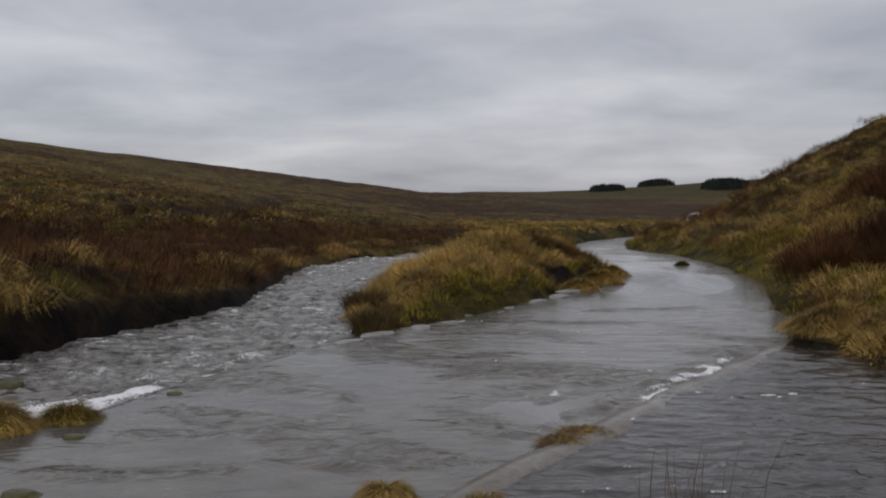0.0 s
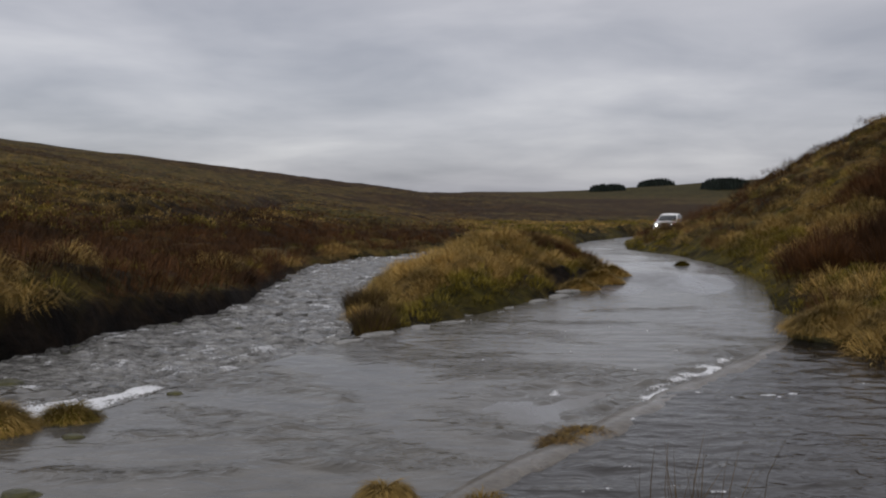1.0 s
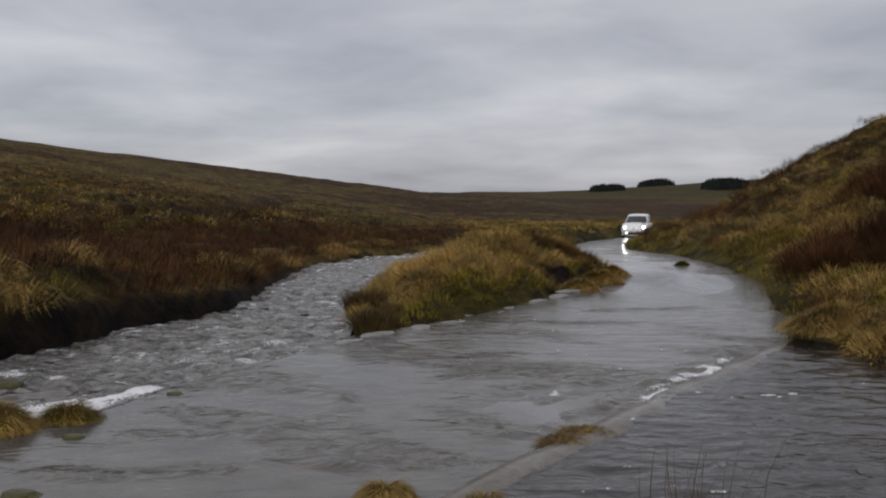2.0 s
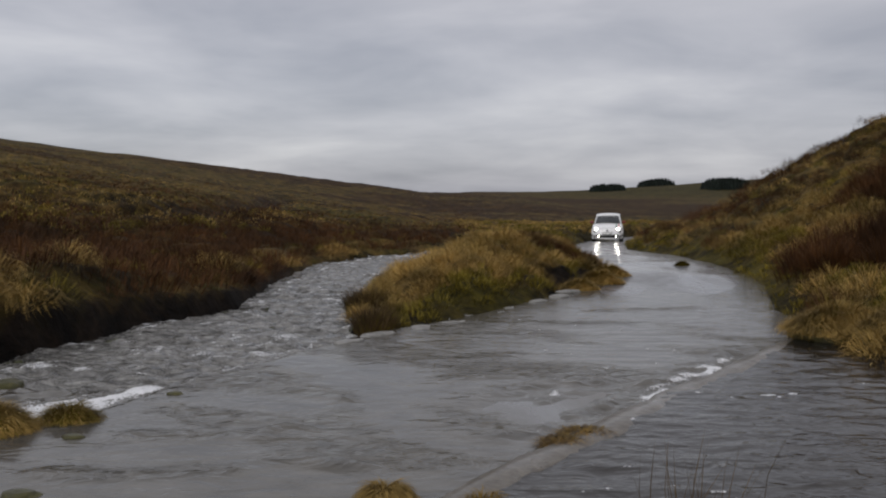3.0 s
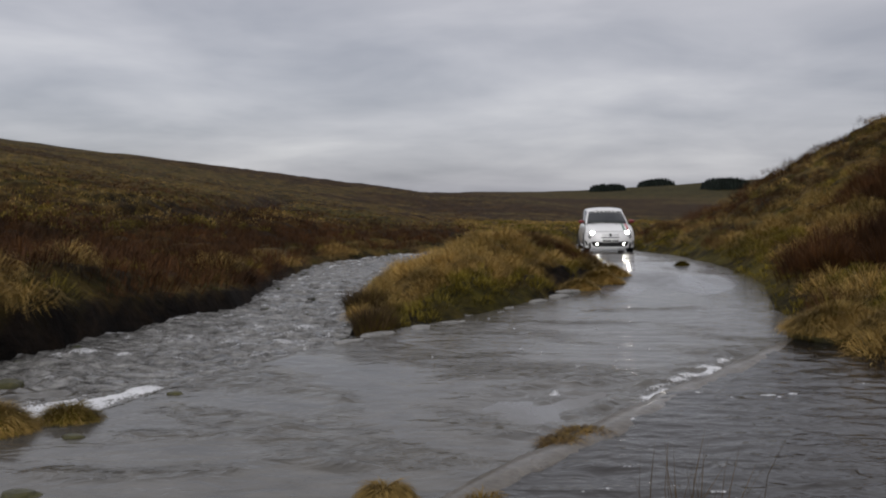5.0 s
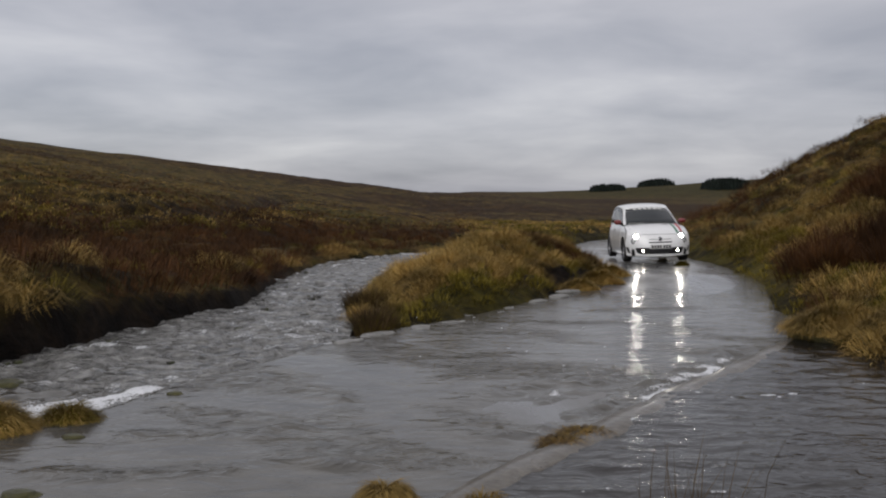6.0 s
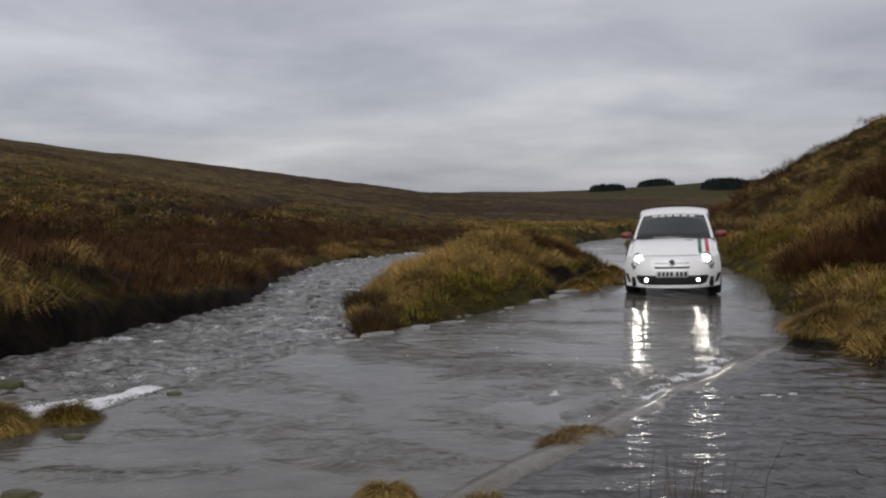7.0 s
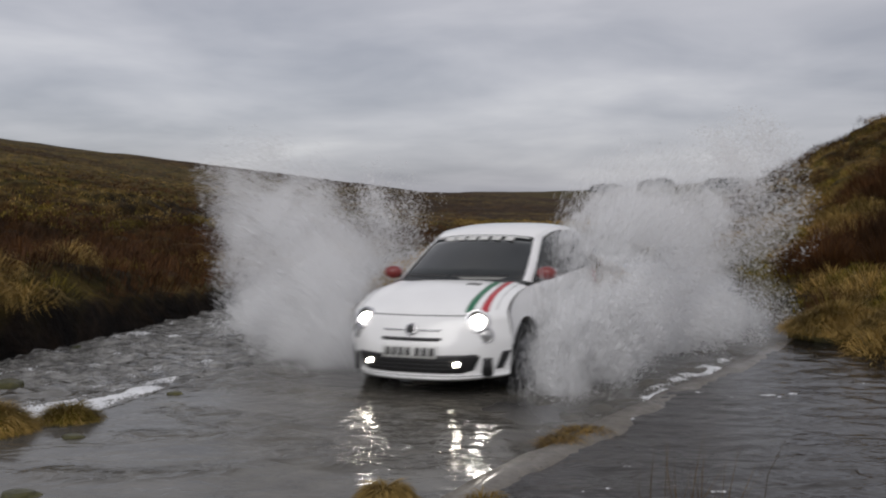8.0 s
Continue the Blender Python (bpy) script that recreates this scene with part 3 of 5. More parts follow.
def lattice(gap, x0, x1, y0, y1):
    """Places about a gap apart, none in line."""
    gx, gy = np.meshgrid(np.arange(x0, x1, gap), np.arange(y0, y1, gap))
    gx = gx + 0.5 * gap * (np.arange(gx.shape[0]) % 2)[:, None]
    return (gx + rng.uniform(-0.38, 0.38, gx.shape) * gap).ravel(), (gy + rng.uniform(-0.38, 0.38, gx.shape) * gap).ravel()


def edge_right(y):
    return np.interp(y, [p[1] for p in ROAD_RIGHT], [p[0] for p in ROAD_RIGHT])


def edge_left(y):
    return np.interp(y, [p[1] for p in STREAM_LEFT], [p[0] for p in STREAM_LEFT])


def grow(name, label, category, x, y, keep, blades, spread_r, length, width, lean, droop, material, dome=0.55):
    if "hanging" not in label and dome < 0.7:
        keep = keep & ((hummock(x, y) > -0.11) | (y > 60))
    x, y = x[keep], y[keep]
    z = land(x, y)[0]
    ob = new(name, tussocks(name, x, y, z, blades, spread_r, length, width, lean, droop, material, downhill(x, y), dome=dome))
    tagged(ob, label, category, kind="stuff")
    return ob


def ridge_angle(azimuth):
    """Elevation of the right hill's brow, in degrees, seen from the near bank."""
    az = np.radians(np.arange(16, 30, 0.5))
    r = np.arange(10, 60, 0.5)
    gx, gy = np.sin(az)[:, None] * r, np.cos(az)[:, None] * r
    el = np.degrees(np.arctan2(land(gx, gy)[0] - EYE_Z, r[None, :])).max(1)
    return np.interp(azimuth, az, el, 99, 99)


def patchy(x, y, scale, seed, cut=0.0):
    return fbm(x / scale, y / scale, 3, seed) > cut


def build_cover():
    # island between stream and lane: a mat of short grass, then domed tussocks
    x, y = lattice(0.36, -2.6, 5.2, 11.6, 40)
    dr, ds = signed(ROAD_POLY, x, y), signed(STREAM_POLY, x, y)
    mid = (dr > 0.16) & (ds > 0.12) & (x < edge_right(y)) & (x > edge_left(y)) & ((y < 26) | (rng.uniform(0, 1, len(x)) < 0.5))
    mid &= ~((dr > 0.36) & (dr < 0.8) & (y > 16.2) & (y < 19.0))
    green = patchy(x, y, 1.6, 101, 0.55) | ((dr < 1.1 + 0.5 * fbm(x, y, 2, 107)) & (y < 16.5))
    crest = patchy(x, y, 1.2, 113, 0.1) & (y > 16.5) & (x > 1.8)
    grow("straw_grass", "matted straw-coloured grass tussocks on the island", "grass", x, y, mid & ~green & ~crest, 380, 0.25, 0.22, 0.0055, 1.30, 0.75, STRAW, 0.72)
    grow("heather", "brown heather tufts on the island crest", "heather", x, y, mid & crest, 150, 0.24, 0.19, 0.006, 0.75, 0.4, HEATH, 0.7)
    x, y = scatter(2600, -2.6, 5.2, 11.6, 30)
    dr, ds = signed(ROAD_POLY, x, y), signed(STREAM_POLY, x, y)
    mid = (dr > np.where(y < 17.5, 0.32, 0.12)) & (ds > 0.10) & (x < edge_right(y)) & (x > edge_left(y))
    green = patchy(x, y, 1.6, 101, 0.35) | ((dr < 1.2 + 0.5 * fbm(x, y, 2, 107)) & (y < 16.5))
    grow("green_grass", "short olive green grass on the island edge", "grass", x, y, mid & green, 54, 0.18, 0.11, 0.009, 1.1, 0.6, GREEN, 0.71)
    # right hillside
    near, rest = lattice(0.44, 4.4, 22, 9.5, 26), lattice(0.66, 5, 34, 26, 62)
    for (x, y), blades in ((near, 230), (rest, 90)):
        dr, dp = signed(ROAD_POLY, x, y), signed(POOL_POLY, x, y)
        hillside = (x > edge_right(y)) & (dr > 0.14) & (dp > 0.10) & (dr < 15)
        thicket = np.hypot((x - 7.3) / 1.3, (y - 14.8) / 1.7) < 1 + 0.3 * fbm(x, y, 2, 127)
        mix = fbm(x / 2.6, y / 2.6, 3, 121)
        brown = (mix > 0.14 - 0.30 * step(3, 8, dr)) | thicket
        olive = patchy(x, y, 1.8, 131, 0.5) & ~brown
        verge = (dr < 0.5) & (y > 12)
        grow("straw_grass", "straw-coloured tussocks all over the hillside", "grass", x, y, hillside & ~brown & ~olive & ~verge, blades, 0.29, 0.26, 0.0068, 1.25, 0.8, STRAW, 0.85)
        grow("green_grass", "olive grass between the tussocks of the hillside", "grass", x, y, hillside & olive & ~verge, blades, 0.30, 0.18, 0.009, 1.0, 0.8, GREEN, 0.71)
        grow("heather", "dark brown heather on the hillside", "heather", x, y, hillside & brown & ~verge & ~thicket, blades, 0.30, 0.25, 0.008, 0.75, 0.4, HEATH, 0.75)
        if blades > 200:
            grow("heather", "tall rusty brown heather thicket above the pool", "heather", x, y, hillside & thicket, 340, 0.30, 0.38, 0.007, 0.6, 0.5, HEATH, 1.0)
    vx, vy = scatter(4600, 4.4, 17, 9.5, 60)
    dr, dp = signed(ROAD_POLY, vx, vy), signed(POOL_POLY, vx, vy)
    strip = (vx > edge_right(vy)) & (dr > 0.02) & (dr < np.where(vy < 16, 1.1, 0.7)) & (dp > 0.1)
    grow("green_grass", "mossy green grass verge beside the lane", "grass", vx, vy, strip & (vy > 11.5), 36, 0.14, 0.09, 0.010, 0.9, 0.8, GREEN, 0.71)
    # dark stems along the brow of the hill
    x, y = scatter(2600, 5.5, 26, 12, 40)
    brow = np.abs(np.degrees(np.arctan2(land(x, y)[0] - EYE_Z, np.hypot(x, y))) - ridge_angle(np.arctan2(x, y))) < 0.35
    grow("heather", "dark heather stems along the brow of the hill", "heather", x, y, brow & (x > edge_right(y) + 1.5), 26, 0.22, 0.36, 0.008, 0.4, 0.3, HEATH)
    # left bank: overhanging lip, then heather, then moor
    x, y = lattice(0.42, -9, 1.5, 8.0, 34)
    ds = signed(STREAM_POLY, x, y)
    lip = (x < edge_left(y)) & (ds > 0.22) & (ds < 1.15 + 0.35 * fbm(x / 2, y / 2, 2, 171))
    pale = patchy(x, y, 1.1, 141, 0.0)
    bare = (y > 13.2) & ~patchy(x, y, 0.8, 145, 0.35)
    grow("straw_grass", "straw grass hanging over the stream bank", "grass", x, y, lip & pale & ~bare, 340, 0.30, 0.34, 0.006, 1.3, 1.05, STRAW, 0.7)
    grow("green_grass", "olive grass along the stream bank", "grass", x, y, lip & ~pale & ~bare & (ds > 0.4) & patchy(x, y, 0.9, 143, -0.2), 160, 0.28, 0.20, 0.008, 1.25, 0.8, GREEN, 0.71)
    x, y = scatter(900, -8, 1.5, 9.0, 32)
    ds = signed(STREAM_POLY, x, y)
    fringe = (x < edge_left(y)) & (ds > 0.20) & (ds < 0.50)
    straws = patchy(x, y, 0.7, 173, 0.25)
    grow("straw_grass", "pale straw locks hanging down the bank", "grass", x, y, fringe & straws, 120, 0.20, 0.32, 0.006, 1.35, 1.2, STRAW)
    grow("heather", "brown dead stems hanging down the bank", "heather", x, y, fringe & ~straws, 110, 0.24, 0.30, 0.007, 1.2, 1.2, HEATH)
    x, y = lattice(0.40, -16, 1.5, 8.0, 44)
    ds = signed(STREAM_POLY, x, y)
    back = (x < edge_left(y)) & (ds > np.where(y > 13.2, 0.28, 0.8)) & (ds < 11 + fbm(x / 3, y / 3, 2, 157) * 2) & (rng.uniform(0, 1, len(x)) < np.where(y > 24, 0.6, 1.0))
    odd = patchy(x, y, 2.2, 149, 0.62)
    grow("heather", "dense dark brown heather behind the stream bank", "heather", x, y, back & ~odd, 54, 0.30, 0.26, 0.010, 0.75, 0.4, HEATH, 0.75)
    grow("green_grass", "olive tussocks among the heather", "grass", x, y, back & odd & (ds > 2), 100, 0.28, 0.18, 0.009, 1.0, 0.8, GREEN, 0.71)
    # moor slope farther off
    t = rng.uniform(0, 1, 20000)
    y = 28 + 230 * t ** 1.7
    x = -rng.uniform(0, 1, 20000) * (y * 0.62 + 8) + 2 + 0.04 * y
    ds = signed(STREAM_POLY, x, y)
    moor = (x < np.where(y < 45, edge_left(y), 7)) & (ds > 8.0)
    kind = fbm(x / 22, y / 14, 4, 151)
    kind = kind + 0.35 * rng.normal(0, 1, len(x)) - 1.2 * np.exp(-(line_dist(GULLY, x, y) / (1.0 + 0.014 * y)) ** 2)
    for name, label, cat, sel, length, wide, m in (
            ("straw_grass", "pale grass tussocks over the moor slope", "grass", kind > 0.30, 0.13, 0.028, STRAW),
            ("green_grass", "olive grass patches over the moor slope", "grass", (kind <= 0.30) & (kind > -0.15), 0.12, 0.03, GREEN),
            ("heather", "brown heather over the moor slope", "heather", kind <= -0.15, 0.20, 0.035, HEATH)):
        grow(name, label, cat, x, y, moor & sel, 8, 0.42, length, wide, 1.2, 0.7, m)
    # flat ground beyond the island
    x, y = scatter(5200, -6, 24, 36, 110)
    dr, ds = signed(ROAD_POLY, x, y), signed(STREAM_POLY, x, y)
    back = (dr > 0.3) & (ds > 0.3) & (x < edge_right(y)) & (x > edge_left(np.minimum(y, 45)) + 0.3)
    sel = patchy(x, y, 6, 161, 0.0)
    grow("straw_grass", "straw grass on the flat beside the lane", "grass", x, y, back & sel, 16, 0.32, 0.24, 0.03, 1.0, 0.6, STRAW)
    grow("green_grass", "olive grass on the flat beside the lane", "grass", x, y, back & ~sel, 16, 0.32, 0.16, 0.035, 1.0, 0.6, GREEN)


build_cover()


def mop(name, n, rad, length, width, lean, droop, material):
    """One tussock: hair that rises from the crown and hangs over the sides, in a few combed locks."""
    a, rel = rng.uniform(0, 2 * np.pi, n), np.sqrt(rng.uniform(0, 1, n))
    lock = np.sin(a * 5 + 2.0 * np.sin(a * 3)) * 0.35 + rng.normal(0, 0.6, n)
    x, y = rad * 0.85 * rel * np.cos(a), rad * 0.66 * rel * np.sin(a)
    z = 0.085 * np.sqrt(1 - (0.85 * rel) ** 2) + rad * 0.26 * (1 - rel ** 2) * (1 + 0.3 * np.sin(a * 3 + rad * 40))
    way = np.stack([np.cos(a + 0.6 * lock) + 0.35, np.sin(a + 0.6 * lock) - 0.45], 1)
    way /= np.linalg.norm(way, axis=1, keepdims=True) + 1e-6
    L = length * rng.uniform(0.7, 1.35, n)
    return blade_mesh(name, np.stack([x, y, z], 1), way, L, width * rng.uniform(0.6, 1.2, n), lean * (0.5 + 0.55 * rel) + rng.normal(0, 0.15, n), droop * rng.uniform(0.6, 1.3, n), material, 3)


def clump(name, label, x, y, z, parts):
    """One plant standing by itself: each kind of blade is a part."""
    ob = tagged(new(name), label, "grass" if "grass" in name or "tuft" in name else "plant")
    ob.matrix_basis = pose(x, y, z)
    for pname, count, rad, blades, length, width, lean, droop, m in parts:
        if lean <= 2:
            new(pname, mop(pname, count * blades, rad, length, width, lean, droop, m)).parent = ob
            continue
        a, r = rng.uniform(0, 2 * np.pi, count), np.sqrt(rng.uniform(0, 1, count)) * rad
        me = tussocks(pname, r * np.cos(a), r * np.sin(a) * 0.7, np.zeros(count) + (0.005 if lean > 2 else 0.10) * np.cos(r / rad * 1.5), blades, 0.09, length, width, lean, droop, m)
        new(pname, me).parent = ob
    if "caught" in label or "lodged" in label:
        return ob
    mound = bmesh.new()
    bmesh.ops.create_icosphere(mound, subdivisions=3, radius=1)
    for v in mound.verts:
        k = 1 + 0.18 * noise.noise(v.co * 2.1 + Vector((x, y, 0)))
        v.co = Vector((v.co.x * parts[0][2] * 0.8 * k, v.co.y * parts[0][2] * 0.62 * k, v.co.z * (0.075 if v.co.z > 0 else 0.3) * k))
    me = bpy.data.meshes.new("root_mound")
    mound.to_mesh(me)
    mound.free()
    me.materials.append(MOSS)
    new("root_mound", me).parent = ob
    return ob


def stone(name, label, x, y, z, sx, sy, sz, material, seed, turn=0, kind="stone"):
    bm = bmesh.new()
    bmesh.ops.create_icosphere(bm, subdivisions=3, radius=1)
    off = Vector((seed * 3.7, seed * 1.3, seed * 0.7))
    for v in bm.verts:
        k = 1 + 0.30 * noise.noise(v.co * 1.3 + off) + 0.10 * noise.noise(v.co * 3.7 + off)
        q = v.co * k
        top = 0.62 + 0.1 * noise.noise(v.co * 2 + off)
        v.co = Vector((q.x * sx, q.y * sy, min(q.z, top) * sz))
    me = bpy.data.meshes.new(name)
    bm.to_mesh(me)
    bm.free()
    me.polygons.foreach_set("use_smooth", np.ones(len(me.polygons), bool))
    me.materials.append(material)
    ob = new(name, me)
    ob.matrix_basis = pose(x, y, z, 0, 0, turn)
    return tagged(ob, label, kind)


MOSS = stone_material("moss", (0.020, 0.020, 0.005), (0.085, 0.078, 0.016))
FLAT = stone_material("flat_stone", (0.07, 0.068, 0.063), (0.30, 0.29, 0.27))


def build_details():
    # concrete kerb along the upstream edge of the ford, cracked into pieces
    a = np.array([(-0.75, 3.9), (0.53, 5.86), (1.16, 6.72), (1.97, 7.95), (2.97, 9.2), (3.75, 10.35), (4.3, 11.15)])
    line = resample(a.tolist(), 60, 0)
    rows = []
    for i, (x, y) in enumerate(line):
        j = min(i, 58)
        d = line[j + 1] - line[j]
        d /= np.hypot(*d)
        nrm = np.array([d[1], -d[0]])
        w = 0.27 + 0.07 * float(wave_noise(np.array(i * 0.31), np.array(0.0), 3)) - 0.10 * max(0, (i - 44) / 16)
        lo = -0.02 + 0.03 * float(wave_noise(np.array(i * 0.45), np.array(4.0), 9))
        top = 0.052 + 0.016 * float(wave_noise(np.array(i * 0.23), np.array(2.0), 6)) - 0.03 * max(0, (i - 46) / 14)
        rows.append([Vector((*(np.array([x, y]) + nrm * s), z)) for s, z in
                     ((lo - 0.01, -0.25), (lo, top - 0.03), (lo + 0.03, top), (w * 0.5, top + 0.002), (w - 0.04, top - 0.014), (w, top - 0.04), (w + 0.02, -0.25))])
    kerb = part_mesh("ford_kerb", rows, CONCRETE)
    tagged(kerb, "worn wet concrete kerb along the ford", "kerb", kind="structure")
    # straw washed against the kerb
    for x, y, r in ((0.84, 6.22, 0.10), (1.02, 6.46, 0.12)):
        clump("straw_tuft", "brown straw caught on the ford kerb", x, y, 0.05, [("straw", 40, r * 0.8, 40, 0.10, 0.005, 3.5, 0.05, REED), ("pale_straw", 26, r * 0.8, 40, 0.10, 0.005, 3.5, 0.05, STRAW)])
    clump("straw_tuft", "dead straw lodged at the kerb foot", 0.50, 5.68, 0.02, [("straw", 10, 0.10, 26, 0.09, 0.005, 3.2, 0.1, REED)])
    # tufts on the near edge of the slab
    clump("grass_tuft", "large straw tussock on the slab edge", -3.36, 6.62, -0.02, [("straw", 54, 0.34, 70, 0.15, 0.005, 1.3, 0.8, STRAW), ("green_grass", 44, 0.32, 40, 0.13, 0.005, 1.3, 0.8, GREEN)])
    clump("grass_tuft", "low grass tuft on the slab edge", -2.90, 6.95, -0.06, [("straw", 30, 0.26, 50, 0.11, 0.004, 1.2, 0.8, STRAW), ("green_grass", 40, 0.27, 36, 0.11, 0.005, 1.2, 0.8, GREEN)])
    clump("grass_tuft", "dry grass tussock on the near bank", -0.30, 4.62, 0.10, [("straw", 60, 0.15, 80, 0.10, 0.004, 1.7, 0.9, STRAW)])
    clump("grass_tuft", "short dead grass on the near bank", 0.22, 4.75, 0.02, [("straw", 12, 0.16, 40, 0.07, 0.005, 1.6, 0.6, STRAW)])
    rush = tagged(new("rush_clump"), "thin dead rush stems on the near bank", "plant")
    rush.matrix_basis = pose(1.22, 4.35, 0.06)
    for k in range(38):
        L = rng.uniform(0.28, 0.62)
        b = np.array([[rng.normal(0, 0.12), rng.normal(0, 0.06), 0.0]])
        ang = rng.uniform(-0.5, 0.8)
        me = blade_mesh("stem", b, np.array([[math.cos(ang), math.sin(ang)]]), np.array([L]), np.array([0.006]), np.array([rng.normal(0.15, 0.28)]), np.array([rng.normal(0.1, 0.25)]), REED)
        new("stem", me).parent = rush
    clump("grass_tuft", "pale grass clump beside the pool", 4.85, 11.0, 0.10, [("straw", 150, 0.72, 60, 0.20, 0.0055, 1.35, 0.8, STRAW), ("green_grass", 20, 0.70, 26, 0.12, 0.008, 1.2, 0.9, GREEN)])
    clump("grass_tuft", "pale grass clump above the pool", 5.35, 10.35, 0.16, [("straw", 140, 0.70, 60, 0.20, 0.0055, 1.35, 0.8, STRAW)])
    clump("grass_tuft", "small green tuft growing in the lane", 5.72, 21.6, 0.13, [("green_grass", 30, 0.20, 40, 0.07, 0.008, 1.1, 0.6, GREEN)])
    # pale strip of turf at the lane edge, and rushes on the gravel spit
    clump("turf_tuft", "pale turf strip along the lane edge", 3.05, 17.55, 0.08, [("straw", 110, 0.45, 36, 0.16, 0.012, 1.1, 0.8, STRAW), ("green_grass", 40, 0.47, 26, 0.10, 0.012, 1.0, 0.8, GREEN)])
    clump("turf_tuft", "low pale turf at the lane edge", 2.5, 16.55, 0.05, [("straw", 90, 0.36, 36, 0.12, 0.010, 1.2, 0.8, STRAW), ("green_grass", 40, 0.38, 26, 0.08, 0.010, 1.1, 0.8, GREEN)])
    clump("turf_tuft", "pale turf strip beside the wet lane", 3.45, 18.75, 0.12, [("straw", 90, 0.42, 36, 0.15, 0.012, 1.1, 0.8, STRAW), ("green_grass", 30, 0.44, 26, 0.10, 0.012, 1.0, 0.8, GREEN)])
    clump("rush_tuft", "brown green rushes on the gravel spit", -0.92, 12.15, -0.12, [("rush", 26, 0.30, 30, 0.30, 0.008, 0.5, 0.3, REED), ("green_grass", 16, 0.30, 26, 0.18, 0.009, 0.6, 0.4, GREEN)])
    clump("rush_tuft", "brown green rushes below the island bank", -1.25, 14.3, -0.12, [("rush", 30, 0.32, 30, 0.34, 0.009, 0.5, 0.3, REED), ("green_grass", 20, 0.30, 26, 0.22, 0.010, 0.6, 0.4, GREEN)])
    # mossy and bare stones in the water
    stone("mossy_stone", "small mossy stone awash on the slab", -2.66, 6.42, 0.01, 0.085, 0.06, 0.05, MOSS, 1)
    stone("mossy_stone", "small mossy stone at the slab edge", -2.36, 7.90, 0.01, 0.08, 0.055, 0.05, MOSS, 2)
    stone("mossy_stone", "mossy stone on the near edge", -2.44, 5.12, 0.0, 0.13, 0.07, 0.08, MOSS, 3)
    stone("mossy_stone", "dark mossy boulder in the stream", -4.3, 8.75, -0.14, 0.20, 0.16, 0.16, MOSS, 4)
    # flat edge stones between lane and island
    edge = resample(ROAD_LEFT[9:14], 40, 0)
    k = 0
    while k < 34:
        x, y = edge[k]
        w = 0.15 + 0.16 * (math.sin(k * 12.9) * 0.5 + 0.5)
        if math.sin(k * 4.1) > -0.72:
            stone("edge_stone", "flat wet stone edging the ford", x + 0.04 + 0.06 * math.sin(k * 7.7), y - 0.04, 0.012 + 0.03 * max(0, y - 13), w, w * 0.5, 0.055, FLAT, 10 + k, 58 + 25 * math.sin(k * 3.3))["group"] = "stones edging the ford"
        k += 1 + int(w * 9)
    # cobbles at the foot of the left bank and on the spit
    for i in range(70):
        t = rng.uniform(0.12, 0.62)
        p = resample(STREAM_LEFT, 100, 0)[int(t * 99)]
        s = rng.uniform(0.04, 0.10)
        stone("cobble", "dark wet cobble at the foot of the bank", p[0] + rng.normal(0.08, 0.16), p[1] + rng.uniform(-0.4, 0.4), -0.13 - 0.006 * (p[1] - 8), s, s * 0.8, s * 0.7, STONE, 60 + i, rng.uniform(0, 180))["group"] = "cobbles below the bank"
    for i in range(26):
        s = rng.uniform(0.05, 0.14)
        stone("cobble", "wet cobble on the gravel spit", rng.normal(-1.0, 0.25), rng.uniform(11.6, 14.0), -0.12, s, s * 0.8, s * 0.7, STONE, 160 + i, rng.uniform(0, 180))["group"] = "cobbles on the spit"
    for i in range(16):
        s = rng.uniform(0.04, 0.09)
        stone("cobble", "dark stone breaking the stream surface", rng.uniform(-3.8, -2.0), rng.uniform(10, 20), -0.17, s, s * 0.8, s * 0.7, STONE, 260 + i, rng.uniform(0, 180))["group"] = "stones in the stream"


def part_mesh(name, rows, material):
    bm = bmesh.new()
    vs = [[bm.verts.new(p) for p in r] for r in rows]
    for a, b in zip(vs, vs[1:]):
        for j in range(len(a) - 1):
            bm.faces.new((a[j], a[j + 1], b[j + 1], b[j]))
    bmesh.ops.recalc_face_normals(bm, faces=bm.faces)
    me = bpy.data.meshes.new(name)
    bm.to_mesh(me)
    bm.free()
    me.polygons.foreach_set("use_smooth", np.ones(len(me.polygons), bool))
    me.materials.append(material)
    return new(name, me)


build_details()
NEEDLES = blade_material("spruce", (0.006, 0.011, 0.009), (0.016, 0.026, 0.020))


def build_plantation(x, y, wide, deep, tall, count):
    """A dark block of conifers: trunks and drooping boughs, too many and far to count."""
    verts, faces = [], []
    for k in range(count):
        tx, ty = x + rng.uniform(-0.5, 0.5) * wide, y + rng.uniform(-0.5, 0.5) * deep
        edge = 1 - 0.35 * (abs(tx - x) / (wide * 0.5)) ** 4
        h = tall * rng.uniform(0.78, 1.08) * edge
        z0 = float(land_z(tx, ty)[0])
        for tier in range(4):
            b, r = z0 + h * (0.05 + 0.22 * tier), tall * 0.24 * (1 - 0.22 * tier)
            o = len(verts)
            verts.append((tx, ty, b + h * 0.36))
            for q in range(7):
                an = 2 * math.pi * q / 7 + tier
                rr = r * rng.uniform(0.75, 1.15)
                verts.append((tx + rr * math.cos(an), ty + rr * math.sin(an), b - h * 0.04 * rng.uniform(0, 1)))
            faces += [(o, o + 1 + q, o + 1 + (q + 1) % 7) for q in range(7)]
    me = bpy.data.meshes.new("conifer_plantation")
    me.from_pydata(verts, [], faces)
    me.materials.append(NEEDLES)
    tagged(new("conifer_plantation", me), "dark square conifer plantation on the far hill", "trees", kind="stuff")


